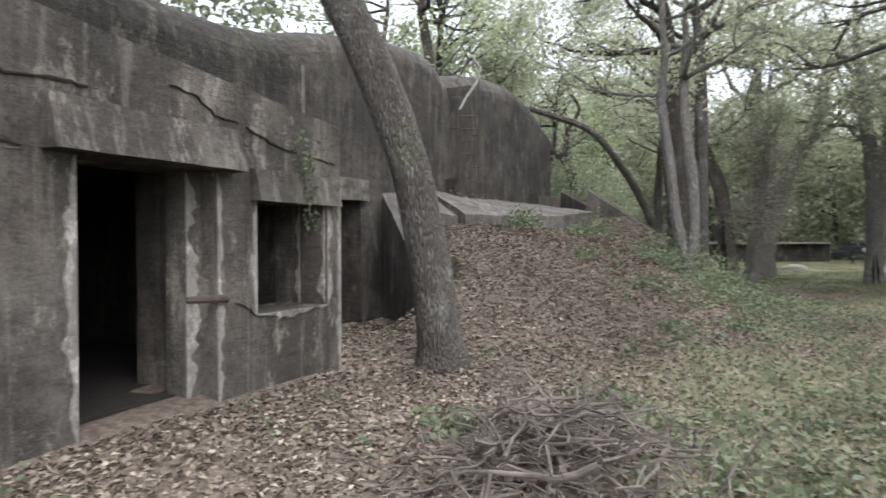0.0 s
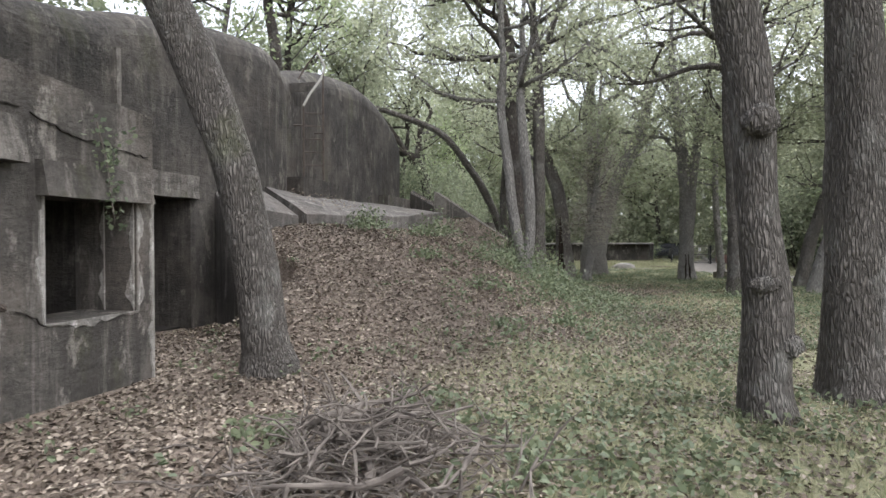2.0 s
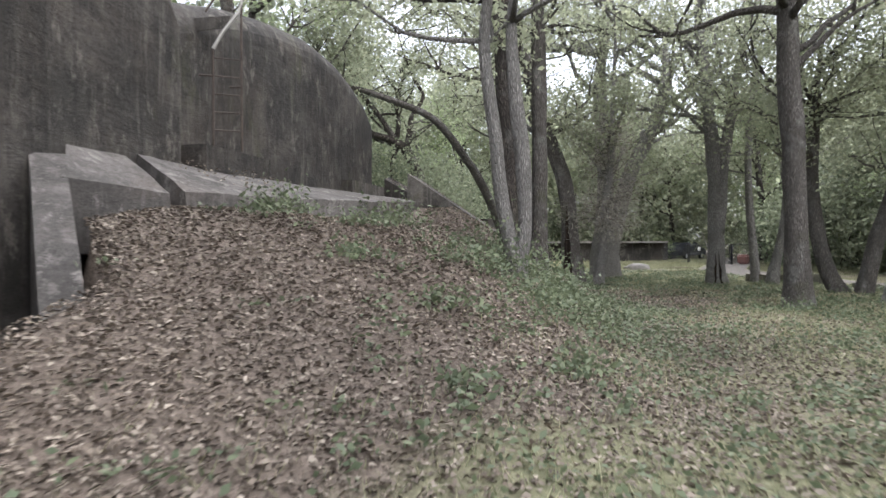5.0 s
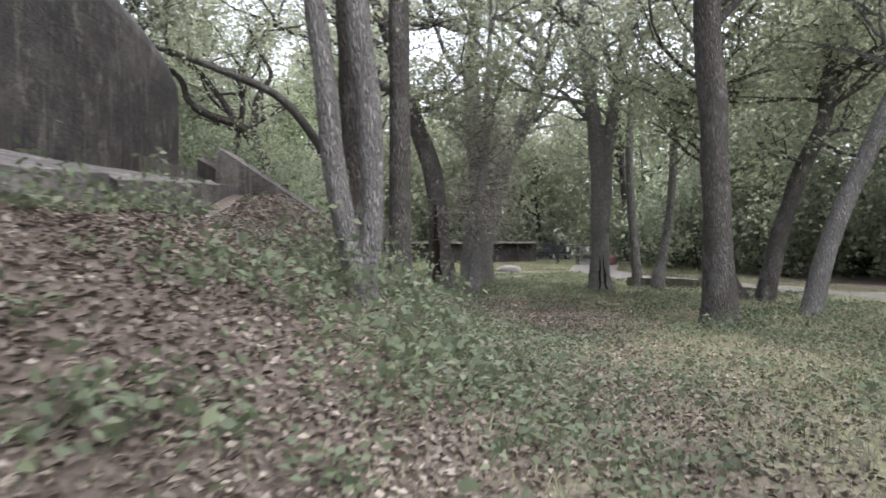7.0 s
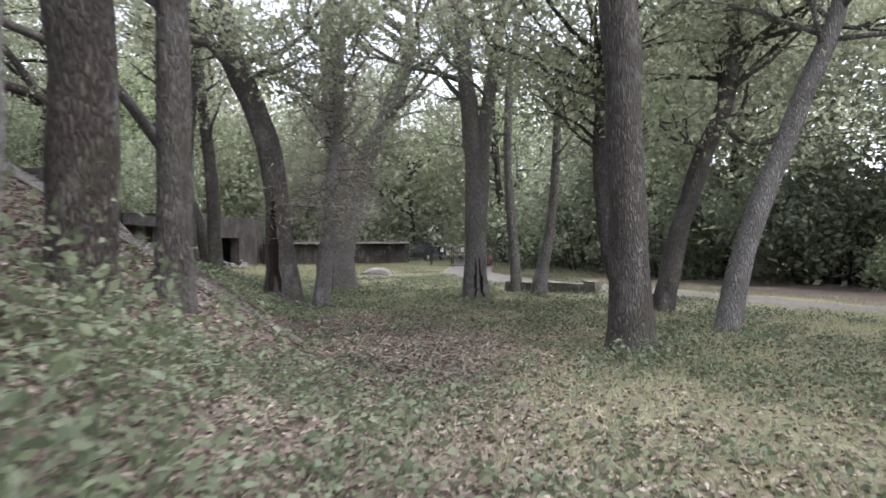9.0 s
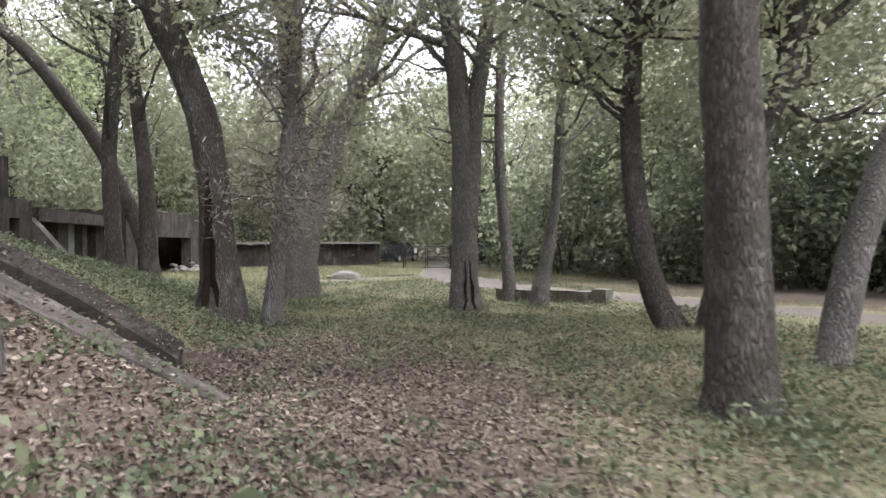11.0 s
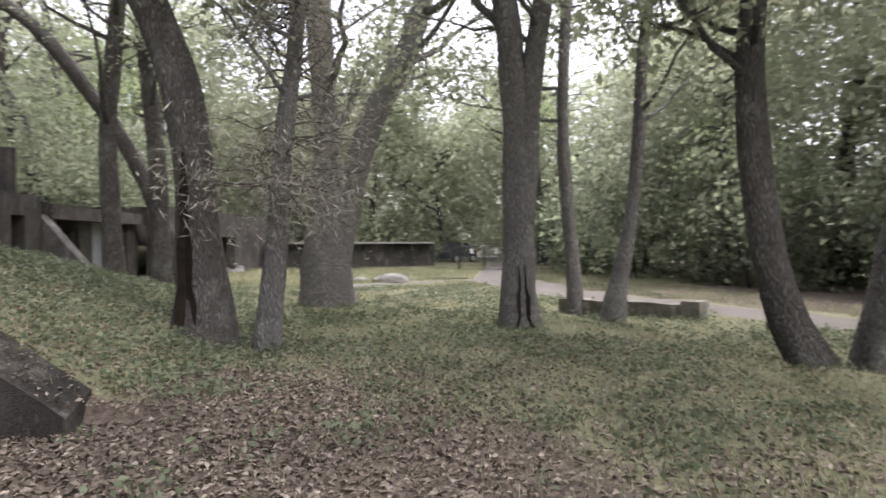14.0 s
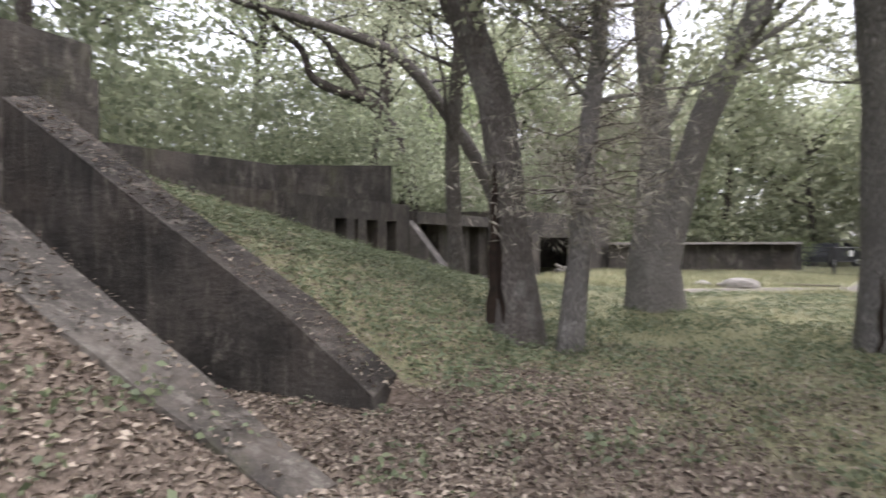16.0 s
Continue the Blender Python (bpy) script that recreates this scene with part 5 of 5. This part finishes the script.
def place_shrub(kind, label, x, y, size, turn, group):
    t = thing("shrub", label, "shrub", (x, y, ground_at(x, y)), group)
    t.rotation_euler = (0, 0, turn)
    t.scale = (size, size, size)
    for name, me in zip(("woody_stem", "foliage"), SHRUBS[kind]):
        ob = new(name, me)
        ob.parent = t


rng = random.Random(5)
LABELS = ["tall dark-trunked woodland oak with a dense green crown", "woodland oak with a leafy spreading crown", "tall woodland tree with light green leaves", "slim woodland tree with fresh green leaves"]
SHRUB_LABELS = ["dense dark green woodland shrub", "tall leafy thicket of green saplings", "low light green shrub"]


def wild(x, y):
    """Where the woods stand: behind the battery, beyond the far wall, and past the track."""
    s, d = to_sd(x, y)
    if float(road_mask(x, y)) > 0.02:
        return 0
    track = np.interp(y, [-40, 5, 15, 19, 24, 30, 36, 42, 60], [17, 19, 20.3, 20.9, 21.6, 22.6, 25.0, 30.0, 44])
    if x > track + 4.5 and -30 < y < 44 + (x - track):
        return 3
    if y > 57 and x > 6 and abs(x - 0.62 * y) > 3:
        return 2
    if d < -11.5 and s > -14:
        return 1
    if 31.5 < x < 60 and y > 46 and abs((x - 28) - 0.79 * (y - 43)) > 4:
        return 2
    return 0


placed = []
tries = 0
quota = {1: 20, 2: 34, 3: 30}
while sum(quota.values()) and tries < 20000:
    tries += 1
    x, y = rng.uniform(-22, 62), rng.uniform(-16, 86)
    zone = wild(x, y)
    if not zone or not quota[zone] or any((x - u) ** 2 + (y - v) ** 2 < 9 for u, v in placed):
        continue
    near = math.hypot(x - 9, y - 15)
    if rng.random() < max(0, near - 32) / 45:
        continue
    quota[zone] -= 1
    placed.append((x, y))
    k = rng.choice((0, 1, 1, 2, 3, 2))
    place_tree(KINDS[k], LABELS[k], x, y, rng.uniform(0, 6.28), rng.uniform(0.85, 1.25), "woodland trees")
quota = {1: 32, 2: 40, 3: 66}
tries = 0
while sum(quota.values()) and tries < 20000:
    tries += 1
    x, y = rng.uniform(-16, 50), rng.uniform(-6, 72)
    zone = wild(x, y)
    if not zone or not quota[zone]:
        continue
    near = math.hypot(x - 9, y - 15)
    if rng.random() < max(0, near - 22) / 40:
        continue
    quota[zone] -= 1
    k = rng.choice((0, 1, 1, 2))
    place_shrub(k, SHRUB_LABELS[k], x, y, rng.uniform(0.8, 1.3) * (1.5 if zone == 3 and rng.random() < 0.6 else 1.0), rng.uniform(0, 6.28), "woodland shrubs")


def far_woods():
    """The wood beyond, a deep belt of leaf clumps that nobody could count."""
    r = np.random.default_rng(9)
    n = 2500
    a = r.uniform(-1.25, 2.3, n)
    dist = r.uniform(52, 100, n)
    top = 10 + 4 * np.sin(a * 9) + 3 * np.sin(a * 23 + 1)
    z = top * r.uniform(0, 1, n) ** 0.8
    c = np.stack([8 + dist * np.sin(a), 18 + dist * np.cos(a), z - 0.3], 1)
    s_, d_ = to_sd(c[:, 0], c[:, 1])
    c = c[(d_ < 60)]
    c = np.repeat(c, 26, 0)
    c = c + r.normal(size=c.shape) * np.array([1.5, 1.5, 1.0])
    c[:, 2] = np.abs(c[:, 2]) - 0.3
    # the distance haze is put into the pale leaf colour
    me = leaf_mesh("far_woods", c, r.uniform(0.16, 0.36, len(c)), LEAF_LIT, 0.15, rng=r)
    tagged(new("far_woods", me), "green mass of distant woodland, haze painted into its leaf colour", "woods", kind="stuff")


far_woods()


def thicket(name, label, seed, clumps, per, place, spread, size, leaf):
    """Undergrowth and hanging foliage too thick to count."""
    r = np.random.default_rng(seed)
    c = place(r, clumps)
    c = np.repeat(c, per, 0)
    c = c + r.normal(size=c.shape) * np.array([spread, spread, spread * 0.7])
    s_, d_ = to_sd(c[:, 0], c[:, 1])
    c = c[c[:, 2] > ground_height(s_, d_) - 0.05]
    me = leaf_mesh(name, c, r.uniform(0.6, 1.4, len(c)) * size, leaf, 0.15, rng=r)
    tagged(new(name, me), label, "foliage", kind="stuff")


def east_side(r, n):
    y = r.uniform(-4, 47, n)
    tr = np.interp(y, [-40, 5, 15, 19, 24, 30, 36, 42, 60], [17, 19, 20.3, 20.9, 21.6, 22.6, 25.0, 30.0, 44])
    off = r.uniform(6.5, 19, n)
    top = 5.5 + 0.65 * off + 1.6 * np.sin(y * 0.7) + 1.2 * np.sin(y * 1.9 + off)
    return np.stack([tr + off, y, -0.3 + top * r.uniform(0, 1, n) ** 0.75], 1)


def north_side(r, n):
    x = r.uniform(2, 52, n)
    y = r.uniform(57, 76, n) - 0.1 * x
    top = 13.5 + 2.5 * np.sin(x * 0.45) + 1.5 * np.sin(x * 1.3 + 1) + 3.0 * (x < 24)
    return np.stack([x, y, -0.3 + top * r.uniform(0, 1, n) ** 0.68], 1)


def west_side(r, n):
    s, d = r.uniform(-10, 60, n), r.uniform(-30, -13, n)
    top = 8.0 + 2.0 * np.sin(s * 0.5) + 1.5 * np.sin(s * 1.3)
    return np.stack([SX * s + SY * d, SY * s - SX * d, 2.0 + top * r.uniform(0, 1, n) ** 0.85], 1)


def over_rooms(r, n):
    s, d = r.uniform(35, 52, n), r.uniform(-12.5, -7.6, n)
    return np.stack([SX * s + SY * d, SY * s - SX * d, 2.7 + (2.6 + 1.2 * np.sin(s * 0.9)) * r.uniform(0, 1, n) ** 0.9], 1)


thicket("east_thicket", "dense green thicket of bushes and vines past the track", 61, 3900, 42, east_side, 0.5, 0.14, LEAF_LIT)
thicket("north_thicket", "deep green foliage of the wood beyond the far wall", 62, 2900, 30, north_side, 0.75, 0.22, LEAF_LIT)
thicket("battery_overgrowth", "vines and leafy saplings overhanging the far concrete rooms", 64, 420, 42, over_rooms, 0.5, 0.10, LEAF)
thicket("west_thicket", "leafy green undergrowth behind the battery", 63, 2300, 46, west_side, 0.6, 0.16, LEAF)

# ---- leaf litter, weeds and grass ----
rng_np = np.random.default_rng(77)


def scatter(n, s0, s1, d0, d1):
    s, d = rng_np.uniform(s0, s1, n), rng_np.uniform(d0, d1, n)
    return s, d


def on_ground(s, d, lift):
    return np.stack([SX * s + SY * d, SY * s - SX * d, ground_height(s, d) + lift], 1)


def patch_noise(s, d, scale=1.0, off=0.0):
    return 0.5 + 0.25 * (np.sin(s * 1.7 * scale + 1.3 * np.sin(d * 1.1 * scale + off)) + np.sin(d * 2.1 * scale + 1.7 * np.sin(s * 0.9 * scale + 2 * off)))


def open_ground(s, d):
    ok = ~((d < -3.85) & (s < 5.6)) & ~((d < -3.85) & (s > 11.0 + 1.3 * (-4.0 - d)) & (s < 20))
    ok &= ~((d < -6.0))
    x, y = SX * s + SY * d, SY * s - SX * d
    return ok & (road_mask(x, y) < 0.3)


s, d = scatter(420000, -3, 27, -6, 9)
g = grass_mask(s, d)
keep = open_ground(s, d) & (rng_np.random(len(s)) < np.clip(1.05 - g * 0.68 + 0.35 * (patch_noise(s, d, 0.8) - 0.5), 0.08, 1))
keep &= rng_np.random(len(s)) < np.clip(1.25 - np.abs(d + 0.5) / 11, 0.2, 1)
s, d = s[keep], d[keep]
me = leaf_mesh("fallen_leaves", on_ground(s, d, rng_np.uniform(0.004, 0.028, len(s))), rng_np.uniform(0.016, 0.036, len(s)), LITTER, 0.72, 0.5, 0.35, rng_np)
tagged(new("fallen_leaves", me), "thick litter of brown and tan fallen oak leaves", "leaves", kind="stuff")

s, d = scatter(330000, -3, 44, -6, 13)
g = grass_mask(s, d)
keep = open_ground(s, d) & (rng_np.random(len(s)) < np.clip(g * (0.45 + 0.7 * patch_noise(s, d, 0.7, 1.0)), 0.0, 1))
s, d = s[keep], d[keep]
tuft = 1 + 1.5 * np.clip(patch_noise(s, d, 1.3, 3.0) - 0.55, 0, 1) * np.exp(-((s - 15.0) / 5.0) ** 2)
me = blade_mesh("grass", on_ground(s, d, -0.01), rng_np.uniform(0.04, 0.14, len(s)) * tuft, rng_np.uniform(0.003, 0.008, len(s)), GRASS, rng_np)
tagged(new("grass", me), "thin uneven green grass between fallen leaves", "grass", kind="stuff")

s, d = scatter(60000, 40, 62, -6, 16)
s, d = s[open_ground(s, d)], d[open_ground(s, d)]
me = blade_mesh("rough_grass", on_ground(s, d, -0.01), rng_np.uniform(0.10, 0.26, len(s)), rng_np.uniform(0.006, 0.016, len(s)), GRASS, rng_np)
tagged(new("rough_grass", me), "longer rough green grass before the far wall", "grass", kind="stuff")

s, d = scatter(34000, -2, 40, -5.5, 10)
g = grass_mask(s, d)
bank = np.exp(-((s - 14.6) / 3.4) ** 2 - ((d + 0.2) / 1.2) ** 2)
bank2 = sstep_np(22.5, 23.2, s) * sstep_np(0.8, -1.0, d) * sstep_np(34, 28, s)
p = (0.05 + g * 0.5 + 0.5 * np.exp(-((s - 5.2) / 2.2) ** 2 - ((d - 0.7) / 1.3) ** 2)) * patch_noise(s, d, 0.9, 2.0) + 2.2 * bank * patch_noise(s, d, 1.6, 0.4) + 0.7 * bank2
keep = open_ground(s, d) & (rng_np.random(len(s)) < np.clip(p, 0, 1))
s, d = s[keep], d[keep]
tall = 0.05 + 0.13 * np.exp(-((s - 15.0) / 4.0) ** 2 - ((d + 0.5) / 1.3) ** 2)
c = np.repeat(on_ground(s, d, 0.02), 12, 0)
c += np.abs(rng_np.normal(size=c.shape)) * np.repeat(tall, 12)[:, None] * np.array([0, 0, 1.0]) + rng_np.normal(size=c.shape) * np.array([0.08, 0.08, 0])
me = leaf_mesh("weeds", c, rng_np.uniform(0.018, 0.042, len(c)), WEED, 0.45, 0.6, 0.2, rng_np)
tagged(new("weeds", me), "low green weeds and ivy sprouting through the leaves", "weeds", kind="stuff")

# leaves lying on the copings and slabs
def litter_on(label, n, place):
    u, v = rng_np.random(n), rng_np.random(n)
    s, d, z = place(u, v)
    c = np.stack([SX * s + SY * d, SY * s - SX * d, z + rng_np.uniform(0.012, 0.035, n)], 1)
    me = leaf_mesh("coping_leaves", c, rng_np.uniform(0.014, 0.032, n), LITTER, 0.75, 0.5, 0.3, rng_np)
    tagged(new("coping_leaves", me), label, "leaves", kind="stuff")


litter_on("fallen leaves scattered on the high sloping coping", 900, lambda u, v: (22.22 + 0.42 * v, -0.75 - 5.3 * u, np.interp(0.75 + 5.3 * u, [0.72, 1.7, 3.3, 6.1], [-0.02, 0.67, 1.58, 3.2]) + 0.12 * v))
litter_on("fallen leaves scattered on the low sloping coping", 420, lambda u, v: (20.1 - 1.0 * u + (0.38 + 0.3 * u) * v, -0.1 - 4.0 * u, 0.02 + 2.76 * u))
litter_on("fallen leaves scattered over the apron slab", 260, lambda u, v: (11.9 + 3.0 * u, -4.75 - 1.4 * v + 0.25 * u, 2.08 + 0.5 * v))
